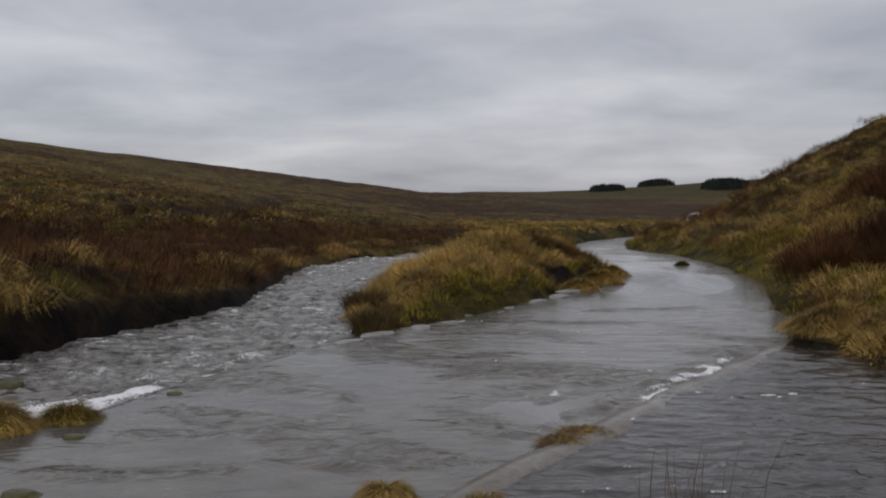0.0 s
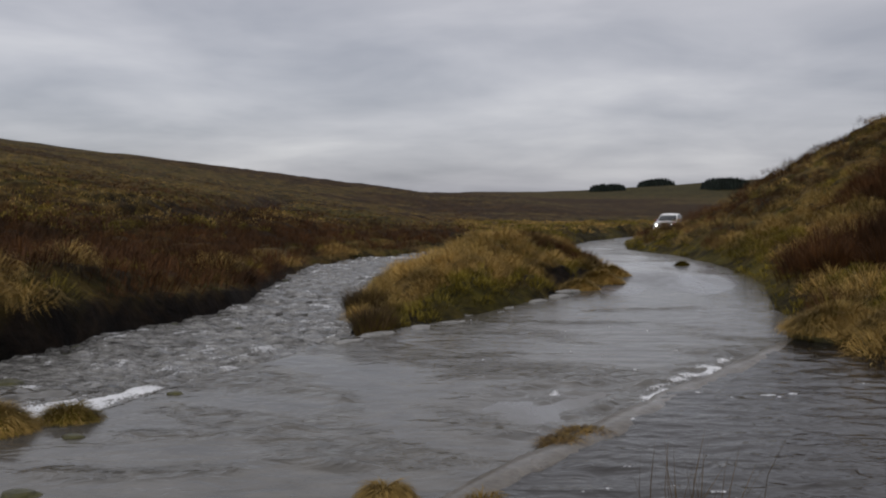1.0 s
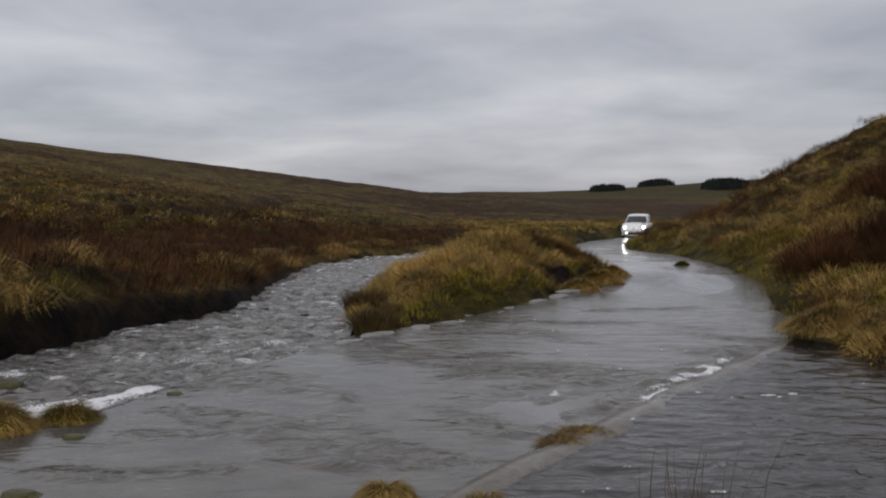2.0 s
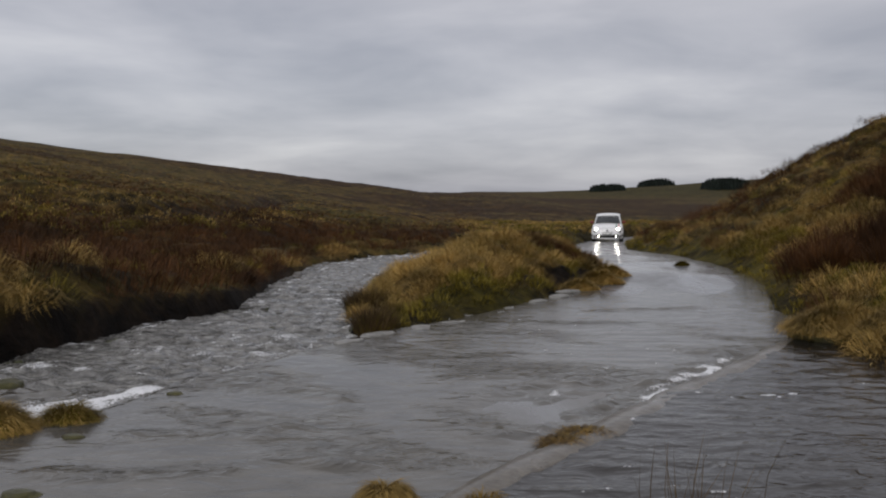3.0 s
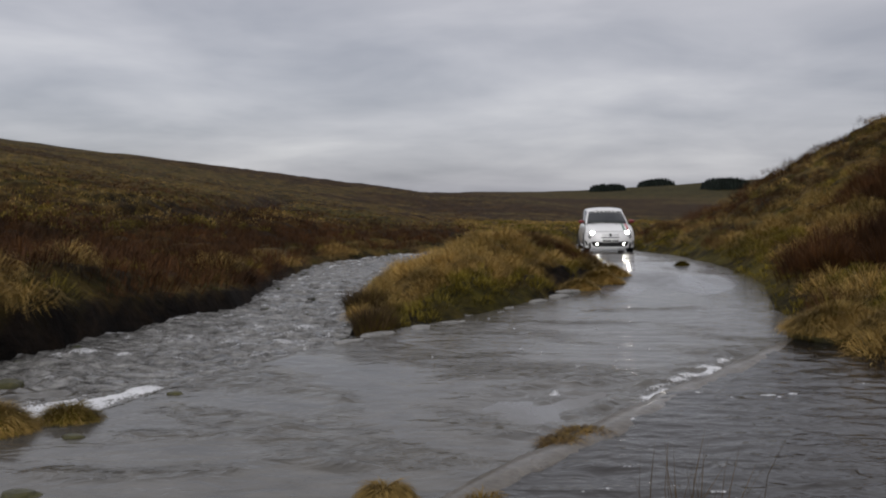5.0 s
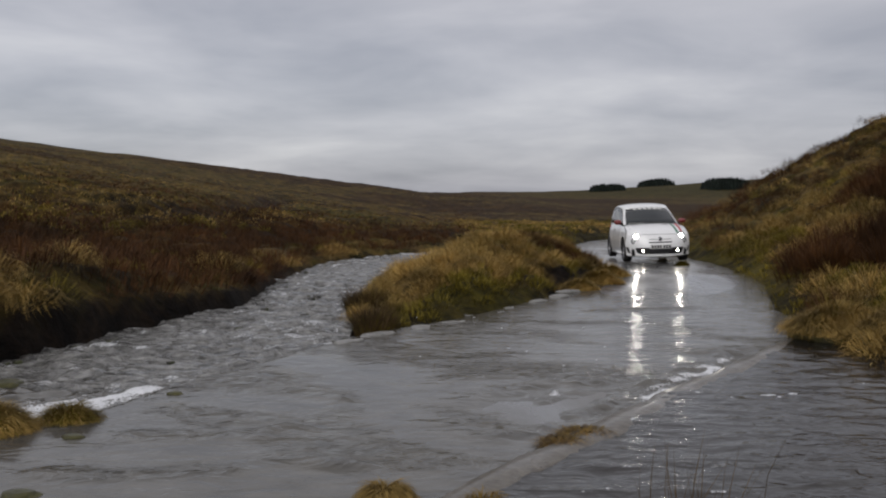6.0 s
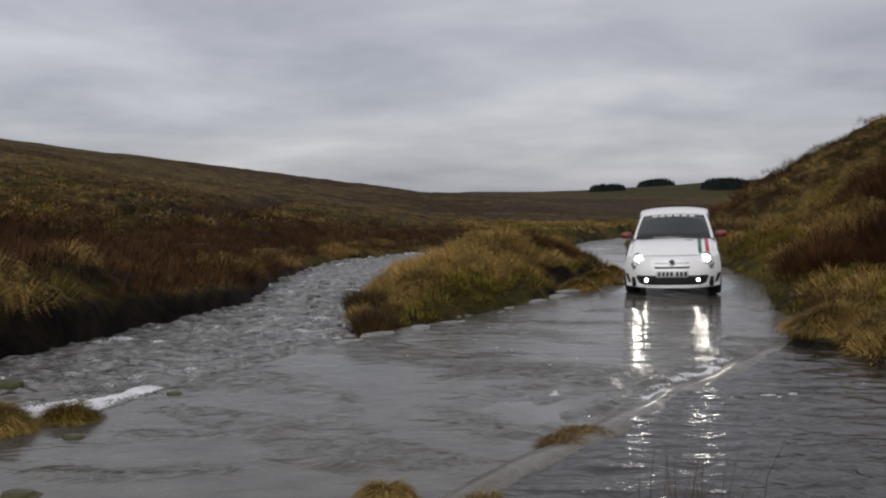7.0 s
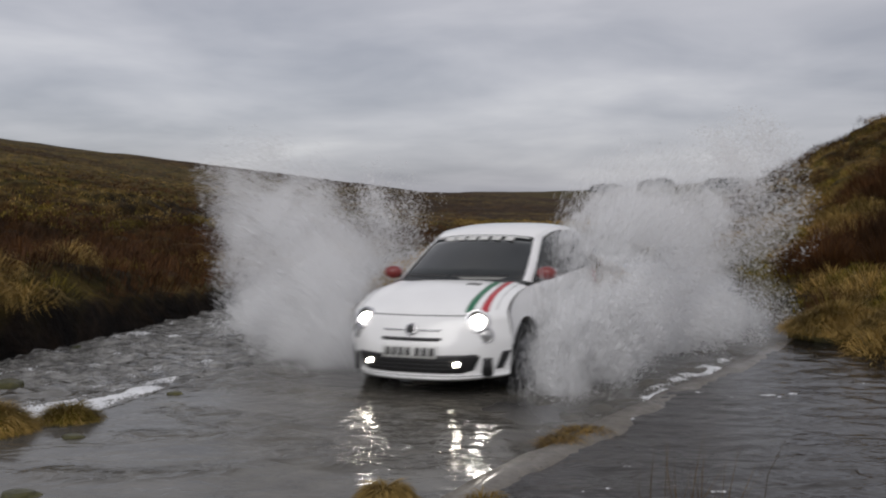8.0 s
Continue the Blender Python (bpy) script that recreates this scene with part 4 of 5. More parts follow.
build_plantation(145, 800, 27, 30, 6.5, 260)
build_plantation(214, 915, 31, 30, 7.5, 260)
build_plantation(217, 700, 27, 36, 8.5, 360)


# ---- the car: small rounded hatchback, local axes: x to its left, y backwards from the front axle ----
def part(name, bm, material, parent, label=""):
    me = bpy.data.meshes.new(name)
    bm.to_mesh(me)
    bm.free()
    me.polygons.foreach_set("use_smooth", np.ones(len(me.polygons), bool))
    me.materials.append(material)
    ob = new(name, me)
    ob.parent = parent
    if label:
        ob["label"] = label
    return ob


def grid_bm(rows, close=False):
    """A skin through rows of points."""
    bm = bmesh.new()
    vs = [[bm.verts.new(p) for p in r] for r in rows]
    for a, b in zip(vs, vs[1:]):
        n = len(a)
        for j in range(n if close else n - 1):
            q = (a[j], a[(j + 1) % n], b[(j + 1) % n], b[j])
            if len(set(q)) == 4:
                bm.faces.new(q)
    bmesh.ops.recalc_face_normals(bm, faces=bm.faces)
    return bm


def slab_bm(rows, normal_of, thick):
    """A skin with a thickness: the rows, and the same rows sunk by thick."""
    n, m = len(rows), len(rows[0])
    top = [p for r in rows for p in r]
    low = [p - normal_of(i, j) * thick for i, r in enumerate(rows) for j, p in enumerate(r)]
    bm = bmesh.new()
    a, b = [bm.verts.new(p) for p in top], [bm.verts.new(p) for p in low]
    for i in range(n - 1):
        for j in range(m - 1):
            k = i * m + j
            bm.faces.new((a[k], a[k + 1], a[k + m + 1], a[k + m]))
            bm.faces.new((b[k + m], b[k + m + 1], b[k + 1], b[k]))
    rim = [j for j in range(m)] + [i * m + m - 1 for i in range(1, n)] + [(n - 1) * m + j for j in range(m - 2, -1, -1)] + [i * m for i in range(n - 2, 0, -1)]
    for k, l in zip(rim, rim[1:] + rim[:1]):
        bm.faces.new((a[l], a[k], b[k], b[l]))
    bmesh.ops.recalc_face_normals(bm, faces=bm.faces)
    return bm


def lathe_bm(profile, segs=32, axis="x"):
    """Turns (radius, along) pairs round an axis."""
    rows = []
    for r, s in profile:
        ring = []
        for k in range(segs):
            a = 2 * math.pi * k / segs
            c, d = r * math.cos(a), r * math.sin(a)
            ring.append(Vector((s, c, d)) if axis == "x" else Vector((c, s, d)))
        rows.append(ring)
    return grid_bm(rows, True)


def box_bm(sx, sy, sz, at=(0, 0, 0), bevel=0.0, turn=None):
    bm = bmesh.new()
    bmesh.ops.create_cube(bm, size=1)
    bmesh.ops.scale(bm, vec=(sx, sy, sz), verts=bm.verts)
    if bevel:
        bmesh.ops.bevel(bm, geom=bm.edges[:], offset=bevel, segments=2, affect="EDGES")
    if turn:
        bmesh.ops.transform(bm, matrix=turn, verts=bm.verts)
    bmesh.ops.translate(bm, vec=at, verts=bm.verts)
    return bm


# centre line (y, z) and outer edge (x, y, z), from the lip up over the nose to the cowl
NOSE = [((-0.70, 0.15), (0.72, -0.36, 0.16)), ((-0.765, 0.175), (0.785, -0.37, 0.19)), ((-0.755, 0.22), (0.785, -0.36, 0.23)),
        ((-0.77, 0.34), (0.80, -0.36, 0.36)), ((-0.755, 0.45), (0.808, -0.36, 0.47)), ((-0.715, 0.56), (0.80, -0.36, 0.56)),
        ((-0.675, 0.64), (0.79, -0.36, 0.63)), ((-0.615, 0.715), (0.775, -0.36, 0.70)), ((-0.48, 0.795), (0.755, -0.30, 0.765)),
        ((-0.28, 0.865), (0.745, -0.18, 0.825)), ((-0.02, 0.925), (0.74, 0.0, 0.875)), ((0.20, 0.962), (0.735, 0.26, 0.905))]


def nose(v, u):
    i = min(int(v), len(NOSE) - 2)
    f = v - i

    def cat(get):
        p = [get(NOSE[min(max(i + k, 0), len(NOSE) - 1)]) for k in (-1, 0, 1, 2)]
        return 0.5 * (2 * p[1] + (p[2] - p[0]) * f + (2 * p[0] - 5 * p[1] + 4 * p[2] - p[3]) * f * f + (3 * p[1] - p[0] - 3 * p[2] + p[3]) * f ** 3)

    yc, zc = cat(lambda r: r[0][0]), cat(lambda r: r[0][1])
    xe, ye, ze = cat(lambda r: r[1][0]), cat(lambda r: r[1][1]), cat(lambda r: r[1][2])
    w = abs(u)
    # front fenders stand a little proud beside the bonnet
    swell = 0.018 * math.exp(-((w - 0.82) / 0.1) ** 2) * min(max((v - 7) / 2, 0), 1)
    return Vector((xe * math.copysign(w ** 0.94, u), yc + (ye - yc) * w ** 2.7, zc + (ze - zc) * w ** 2.4 + swell))


def nose_n(v, u):
    e = 0.02
    a = nose(min(v + e, 10.999), u) - nose(max(v - e, 0), u)
    b = nose(v, min(u + e, 1)) - nose(v, max(u - e, -1))
    n = b.cross(a)
    n.normalize()
    return n if n.y < 0 or n.z > 0.5 else -n


def nose_at(x, z):
    """The place on the nose at that x and height: v and u."""
    u = math.copysign(abs(x / 0.79) ** (1 / 0.94), x)
    best = min((abs(nose(k / 50, u).z - z), k / 50) for k in range(0, 500))
    return best[1], u


def nose_patch(edges, n=8, m=10, proud=0.004, thick=0.01):
    """A plate that lies on the nose between heights; edges: (z, x from, x to) from below upwards."""
    rows, norms = [], []
    for i in range(n):
        f = i / (n - 1)
        z = edges[0][0] + f * (edges[-1][0] - edges[0][0])
        x0 = float(np.interp(z, [e[0] for e in edges], [e[1] for e in edges]))
        x1 = float(np.interp(z, [e[0] for e in edges], [e[2] for e in edges]))
        row, nn = [], []
        for j in range(m):
            v, u = nose_at(x0 + (x1 - x0) * j / (m - 1), z)
            k = nose_n(v, u)
            row.append(nose(v, u) + k * proud)
            nn.append(k)
        rows.append(row)
        norms.append(nn)
    return slab_bm(rows, lambda i, j: norms[i][j], thick)


def nose_strip(v0, v1, x0, x1, n=24, proud=0.003, thick=0.006):
    """A band along the bonnet."""
    rows, norms = [], []
    for i in range(n):
        v = v0 + (v1 - v0) * i / (n - 1)
        row, nn = [], []
        for x in (x0, (x0 + x1) / 2, x1):
            u = math.copysign(abs(x / 0.745) ** (1 / 0.94), x)
            k = nose_n(v, u)
            row.append(nose(v, u) + k * proud)
            nn.append(k)
        rows.append(row)
        norms.append(nn)
    return slab_bm(rows, lambda i, j: norms[i][j], thick)


def side_x(y, z):
    """Half width of the body side."""
    w = float(np.interp(z, [0.16, 0.25, 0.45, 0.6, 0.78, 0.95], [0.745, 0.775, 0.80, 0.80, 0.775, 0.725]))
    for yw in (0.0, 2.3):
        w += 0.018 * math.exp(-((y - yw) / 0.36) ** 2) * math.exp(-((z - 0.55) / 0.22) ** 2)
    return w - 0.10 * max(0, (y - 1.9) / 0.6) ** 2 * 0.55


def side_top(y):
    return float(np.interp(y, [-0.36, -0.30, -0.18, 0.0, 0.26, 1.0, 2.0, 2.5], [0.70, 0.765, 0.825, 0.875, 0.905, 0.93, 0.955, 0.96]))


def side_low(y):
    z = 0.19
    for yw in (0.0, 2.3):
        d = 0.355 ** 2 - (y - yw) ** 2
        if d > 0:
            z = max(z, 0.30 + math.sqrt(d))
    return z


WHITE = plain("white_paint", (0.88, 0.88, 0.88), 0.28, coat=0.8, grime=0.06, scale=3.0)
GLASS = plain("dark_glass", (0.022, 0.027, 0.028), 0.04, coat=0.25, grime=0.5, scale=2.2, gloss=0.55)
BLACK = plain("black_plastic", (0.018, 0.018, 0.019), 0.5)
RUBBER = plain("tyre_rubber", (0.016, 0.016, 0.017), 0.75)
ALLOY = plain("grey_alloy", (0.30, 0.30, 0.31), 0.35, metal=0.9)
CHROME = plain("chrome", (0.65, 0.65, 0.66), 0.12, metal=1.0)
RED = plain("red_paint", (0.19, 0.014, 0.012), 0.35, coat=0.4)
STRIPE_RED = plain("stripe_red", (0.50, 0.035, 0.05), 0.35)
STRIPE_GREEN = plain("stripe_green", (0.012, 0.16, 0.075), 0.35)
PLATE = plain("plate_white", (0.72, 0.72, 0.70), 0.4)
INK = plain("plate_ink", (0.03, 0.03, 0.03), 0.5)
TAIL = plain("tail_red", (0.35, 0.01, 0.01), 0.2, coat=0.5)
LAMP_ON = plain("headlamp_glow", (0.8, 0.8, 0.78), 0.2, emit=(1.0, 0.95, 0.86), strength=100.0)
FOG_ON = plain("fog_lamp_glow", (0.8, 0.8, 0.75), 0.2, emit=(1.0, 0.93, 0.78), strength=110.0)
LENS = plain("lamp_lens", (0.45, 0.45, 0.45), 0.1, metal=0.6, coat=1.0)


def disc_on(at, normal, profile, segs=28):
    """A turned shape whose axis lies along normal."""
    bm = lathe_bm(profile, segs, "x")
    q = Vector((1, 0, 0)).rotation_difference(normal).to_matrix().to_4x4()
    bmesh.ops.transform(bm, matrix=Matrix.Translation(at) @ q, verts=bm.verts)
    return bm


def build_wheel(parent, x, y):
    side = 1 if x > 0 else -1
    hub = new("wheel")
    hub.parent = parent
    hub.matrix_basis = pose(x, y, 0.298)
    part("tyre", lathe_bm([(0.205, -0.085), (0.27, -0.098), (0.292, -0.085), (0.298, -0.05), (0.298, 0.05), (0.292, 0.085), (0.27, 0.098), (0.205, 0.085)], 40), RUBBER, hub)
    part("rim", lathe_bm([(0.215, -0.08), (0.20, -0.06), (0.19, 0.02 * side), (0.20, 0.06), (0.215, 0.085)], 40), ALLOY, hub)
    s = side * 0.055
    for k in range(5):
        for lean in (-0.12, 0.12):
            bm = box_bm(0.025, 0.028, 0.17, (0, 0, 0.115), 0.006)
            bmesh.ops.transform(bm, matrix=Matrix.Translation((s, 0, 0)) @ Matrix.Rotation(2 * math.pi * k / 5 + lean, 4, "X"), verts=bm.verts)
            part("spoke", bm, ALLOY, hub)
    part("hub_cap", lathe_bm([(0.001, s + side * 0.03), (0.04, s + side * 0.025), (0.05, s), (0.05, s - side * 0.05)], 20), ALLOY, hub)
    part("brake_disc", lathe_bm([(0.001, -s * 0.4), (0.13, -s * 0.4), (0.13, -s * 0.6), (0.001, -s * 0.6)], 24), CHROME, hub)
    return hub


def build_car():
    car = tagged(new("car"), "small rounded white hatchback with red mirrors and lit lamps", "car")
    us = [-1 + k / 16 for k in range(33)]
    part("front_bumper", grid_bm([[nose(v * 0.25, u) for u in us] for v in range(0, 29)]), WHITE, car)
    bonnet = part("bonnet", grid_bm([[nose(7 + v * 0.2, u) for u in us] for v in range(0, 21)]), WHITE, car)
    # sides, with round wheel arches
    ys = sorted(set([round(-0.36 + 0.04 * k, 3) for k in range(0, 71)] + [-0.355, 0.355, 1.945, 2.655 - 0.15]))
    ys = [y for y in ys if y <= 2.5]
    for s in (1, -1):
        rows = []
        for k in range(15):
            f = k / 14
            rows.append([Vector((s * side_x(y, side_low(y) + f * (side_top(y) - side_low(y))), y, side_low(y) + f * (side_top(y) - side_low(y)))) for y in ys])
        part("side_panel", grid_bm(rows), WHITE, car)
        dy = [0.44 + 0.05 * k for k in range(22)]
        rows = [[Vector((s * (side_x(y, z) + 0.004), y, z)) for y in dy] for z in (0.27, 0.35, 0.45, 0.55, 0.65, 0.75, 0.84, 0.915)]
        door = part("door", slab_bm(rows, lambda i, j: Vector((s, 0, 0)), 0.012), WHITE, car)
        part("door_handle", box_bm(0.022, 0.15, 0.026, (s * (side_x(1.32, 0.8) + 0.018), 1.32, 0.80), 0.008), CHROME, door)
        part("sill", box_bm(0.05, 1.5, 0.07, (s * 0.765, 1.15, 0.20), 0.02), WHITE, car)
        for yw in (0.0, 2.3):
            arch = []
            for k in range(25):
                a = math.pi * k / 24
                arch.append([Vector((s * (side_x(yw, 0.5) - 0.01 - d), yw + r * math.cos(a), 0.30 + r * math.sin(a))) for r, d in ((0.356, 0.0), (0.35, 0.05), (0.35, 0.25))])
            part("wheel_arch", grid_bm(arch), BLACK, car)
    # tail
    tail = []
    for z, yc, xe in ((0.17, 2.78, 0.72), (0.28, 2.86, 0.745), (0.45, 2.88, 0.765), (0.6, 2.86, 0.765), (0.8, 2.82, 0.74), (0.96, 2.77, 0.70)):
        xe = side_x(2.5, z)
        tail.append([Vector((xe * u, yc + (2.5 - yc) * abs(u) ** 3, z)) for u in us])
    part("rear_bumper", grid_bm(tail), WHITE, car)
    # cabin: centre (y, z), edge (x, y, z)
    def span(rows, n=21, px=1.0, py=2.2, pz=2.6):
        out = []
        for (yc, zc), (xe, ye, ze) in rows:
            out.append([Vector((xe * (2 * j / (n - 1) - 1), yc + (ye - yc) * abs(2 * j / (n - 1) - 1) ** py, zc + (ze - zc) * abs(2 * j / (n - 1) - 1) ** pz)) for j in range(n)])
        return out

    roof_rows = span([((0.90, 1.375), (0.545, 1.02, 1.335)), ((0.97, 1.405), (0.565, 1.08, 1.365)), ((1.2, 1.452), (0.585, 1.25, 1.405)), ((1.55, 1.482), (0.595, 1.55, 1.43)),
                      ((1.95, 1.475), (0.59, 1.95, 1.425)), ((2.3, 1.43), (0.575, 2.3, 1.385)), ((2.52, 1.375), (0.56, 2.48, 1.33))])
    part("roof", grid_bm(roof_rows), WHITE, car)
    screen = [((0.19, 0.955), (0.665, 0.36, 0.945)), ((0.37, 1.07), (0.64, 0.54, 1.05)), ((0.56, 1.185), (0.61, 0.72, 1.16)), ((0.75, 1.295), (0.575, 0.88, 1.26)), ((0.91, 1.378), (0.54, 1.02, 1.335))]
    rows = span(screen)
    up = Vector((0, -0.6, 0.8))
    windscreen = part("windscreen", slab_bm(rows, lambda i, j: up, 0.012), GLASS, car, "dark windscreen with a white sun strip")
    # white shapes of the sun strip lettering
    for k in range(6):
        x = -0.33 + 0.132 * k
        f = x / 0.56
        yb = 0.83 + 0.115 * abs(f) ** 2.2
        zb = 1.337 - 0.041 * abs(f) ** 2.6
        turn = Matrix.Rotation(math.atan2(0.088, 0.165), 4, "X")
        part("strip_mark", box_bm(0.10, 0.075, 0.004, (x, yb - 0.004, zb + 0.008), 0, turn), PLATE, windscreen)
    part("sun_strip", grid_bm([[Vector((0.50 * u, 0.885 + 0.10 * abs(u) ** 2.2, 1.371 - 0.036 * abs(u) ** 2.6)) for u in us],
                               [Vector((0.51 * u, 0.862 + 0.10 * abs(u) ** 2.2, 1.360 - 0.036 * abs(u) ** 2.6)) for u in us]]), PLATE, windscreen)
    part("inspection_mark", box_bm(0.07, 0.05, 0.004, (0.50, 0.55, 1.075), 0, Matrix.Rotation(0.5, 4, "X")), PLATE, windscreen)
    part("cowl", grid_bm(span([((0.175, 0.957), (0.70, 0.25, 0.92)), ((0.23, 0.972), (0.70, 0.38, 0.945))])), BLACK, car)
    for x0, x1 in ((-0.05, 0.5), (-0.56, -0.08)):
        wb = []
        for k in range(14):
            x = x0 + (x1 - x0) * k / 13
            f = abs(x) / 0.66
            a = 0.25 + 0.17 * f ** 2.2
            wb.append([Vector((x, a + d, 0.985 - 0.01 * f + d * 0.6 + e)) for d, e in ((-0.012, 0.012), (0.012, 0.02), (0.014, 0.0), (-0.01, -0.004))])
        part("wiper", grid_bm(wb, True), BLACK, car)
    for s in (1, -1):
        pillar = [[Vector((s * x, y, z)) for x, y, z in row] for row in (
            ((0.655, 0.345, 0.945), (0.69, 0.36, 0.94), (0.715, 0.42, 0.925)), ((0.632, 0.535, 1.06), (0.662, 0.56, 1.06), (0.685, 0.63, 1.05)),
            ((0.60, 0.72, 1.175), (0.63, 0.75, 1.175), (0.65, 0.82, 1.17)), ((0.565, 0.885, 1.272), (0.597, 0.92, 1.275), (0.617, 0.99, 1.275)),
            ((0.53, 1.03, 1.347), (0.57, 1.06, 1.352), (0.592, 1.14, 1.36)))]
        part("pillar", grid_bm(pillar), WHITE, car)
        rail = [[Vector((s * x, y, z)) for x, y, z in row] for row in (
            ((0.55, 1.03, 1.352), (0.585, 1.06, 1.345), (0.60, 1.10, 1.335)), ((0.585, 1.25, 1.407), (0.605, 1.27, 1.395), (0.618, 1.29, 1.38)),
            ((0.595, 1.55, 1.432), (0.615, 1.55, 1.415), (0.628, 1.55, 1.40)), ((0.59, 1.95, 1.427), (0.613, 1.95, 1.408), (0.63, 1.94, 1.385)),
            ((0.575, 2.3, 1.387), (0.605, 2.29, 1.365), (0.635, 2.2, 1.30)), ((0.56, 2.48, 1.332), (0.615, 2.46, 1.28), (0.66, 2.32, 1.15)),
            ((0.60, 2.66, 1.0), (0.66, 2.58, 0.98), (0.71, 2.42, 0.955)))]
        part("roof_rail", grid_bm(rail), WHITE, car)
        glass = []
        for f in (0.0, 0.25, 0.5, 0.75, 1.0):
            y0, y1 = 0.45 + f * 0.67, 2.36 - 0.18 * f ** 2
            x0, x1 = 0.715 - 0.105 * f, 0.705 - 0.08 * f
            zt0, zt1 = 0.93 + f * 0.40, 0.955 + f * 0.37
            glass.append([Vector((s * (x0 + (x1 - x0) * k / 12 + 0.012 * math.sin(math.pi * k / 12)), y0 + (y1 - y0) * k / 12, zt0 + (zt1 - zt0) * k / 12 + 0.06 * f * math.sin(math.pi * k / 12))) for k in range(13)])
        part("side_window", slab_bm(glass, lambda i, j: Vector((s, 0, 0)), 0.01), GLASS, car)
        part("window_pillar", box_bm(0.016, 0.07, 0.44, (s * 0.668, 1.50, 1.15), 0.004, Matrix.Rotation(s * -0.2, 4, "Y")), BLACK, car)
        # mirror: red shell on a black foot
        bm = bmesh.new()
        bmesh.ops.create_uvsphere(bm, u_segments=18, v_segments=12, radius=1)
        bmesh.ops.scale(bm, vec=(0.10, 0.07, 0.065), verts=bm.verts)
        for v in bm.verts:
            v.co.y = min(v.co.y, 0.03)
        bmesh.ops.translate(bm, vec=(s * 0.835, 0.52, 1.01), verts=bm.verts)
        mirror = part("mirror", bm, RED, car, "red door mirror")
        part("mirror_foot", box_bm(0.10, 0.05, 0.035, (s * 0.735, 0.53, 0.955), 0.01, Matrix.Rotation(-s * 0.5, 4, "Y")), BLACK, mirror)
        part("mirror_glass", box_bm(0.17, 0.006, 0.10, (s * 0.835, 0.552, 1.01), 0.002), CHROME, mirror)
    hatch = span([((2.50, 1.38), (0.57, 2.47, 1.335)), ((2.62, 1.25), (0.60, 2.54, 1.20)), ((2.71, 1.1), (0.64, 2.60, 1.07)), ((2.77, 0.95), (0.70, 2.5, 0.95))])
    part("hatch", grid_bm(hatch), WHITE, car)
    rear = span([((2.565, 1.34), (0.46, 2.53, 1.31)), ((2.66, 1.21), (0.50, 2.60, 1.18)), ((2.735, 1.08), (0.53, 2.66, 1.06))])
    part("rear_window", slab_bm(rear, lambda i, j: Vector((0, 1, 0.3)), 0.008), GLASS, car)
    # front face
    part("lower_grille", nose_patch([(0.225, -0.46, 0.46), (0.25, -0.55, 0.55), (0.36, -0.59, 0.59), (0.385, -0.57, 0.57)], 7, 25, 0.004), BLACK, car)
    for z in (0.265, 0.30, 0.335):
        part("grille_bar", nose_patch([(z - 0.004, -0.40, 0.40), (z + 0.004, -0.40, 0.40)], 2, 15, 0.012, 0.008), BLACK, car)
    part("upper_grille", nose_patch([(0.50, -0.27, 0.27), (0.515, -0.285, 0.285), (0.53, -0.285, 0.285)], 3, 15, 0.005), BLACK, car)
    for s in (1, -1):
        part("whisker", nose_patch([(0.583, s * 0.07, s * 0.27), (0.595, s * 0.07, s * 0.275)], 2, 8, 0.01), CHROME, car)
        head_v, head_u = nose_at(s * 0.565, 0.665)
        n = nose_n(head_v, head_u)
        n = (n + Vector((0, -0.75, 0.1))).normalized()
        c = nose(head_v, head_u)
        lamp = part("headlamp", disc_on(c, n, [(0.105, -0.06), (0.108, 0.005), (0.098, 0.02), (0.078, 0.008), (0.062, -0.002)], 32), CHROME, car, "round lit headlamp in a chrome ring")
        part("lens", disc_on(c, n, [(0.048, 0.004), (0.040, 0.012), (0.022, 0.018), (0.001, 0.021)], 28), LAMP_ON, lamp)
        tv, tu = nose_at(s * 0.625, 0.545)
        n2 = (nose_n(tv, tu) + Vector((0, -0.6, 0))).normalized()
        low = part("side_lamp", disc_on(nose(tv, tu), n2, [(0.07, -0.04), (0.072, 0.006), (0.064, 0.016), (0.058, 0.008)], 24), CHROME, car)
        part("lens", disc_on(nose(tv, tu), n2, [(0.058, 0.006), (0.03, 0.02), (0.001, 0.024)], 20), LENS, low)
        fv, fu = nose_at(s * 0.425, 0.305)
        nf = Vector((s * 0.1, -1, 0)).normalized()
        fog = part("fog_lamp", disc_on(nose(fv, fu), nf, [(0.046, -0.03), (0.047, 0.012), (0.038, 0.018), (0.032, 0.008)], 22), BLACK, car)
        part("lens", disc_on(nose(fv, fu), nf, [(0.020, 0.010), (0.014, 0.016), (0.001, 0.018)], 18), FOG_ON, fog)
        part("side_vent", nose_patch([(0.25, s * 0.70, s * 0.745), (0.40, s * 0.735, s * 0.785)], 6, 4, 0.004), BLACK, car)
    # badge: a plain dark shield in a light rim
    bv, bu = nose_at(0, 0.595)
    c, n = nose(bv, bu), nose_n(bv, bu)
    badge = part("badge", disc_on(c, n, [(0.062, -0.01), (0.062, 0.012), (0.05, 0.016), (0.001, 0.016)], 6), CHROME, car)
    part("badge_field", disc_on(c, n, [(0.047, 0.010), (0.045, 0.020), (0.001, 0.021)], 6), INK, badge)
    # number plate with plain bars
    plate = part("number_plate", nose_patch([(0.355, -0.26, 0.26), (0.465, -0.26, 0.26)], 4, 12, 0.014, 0.014), PLATE, car, "white number plate with plain dark bars")
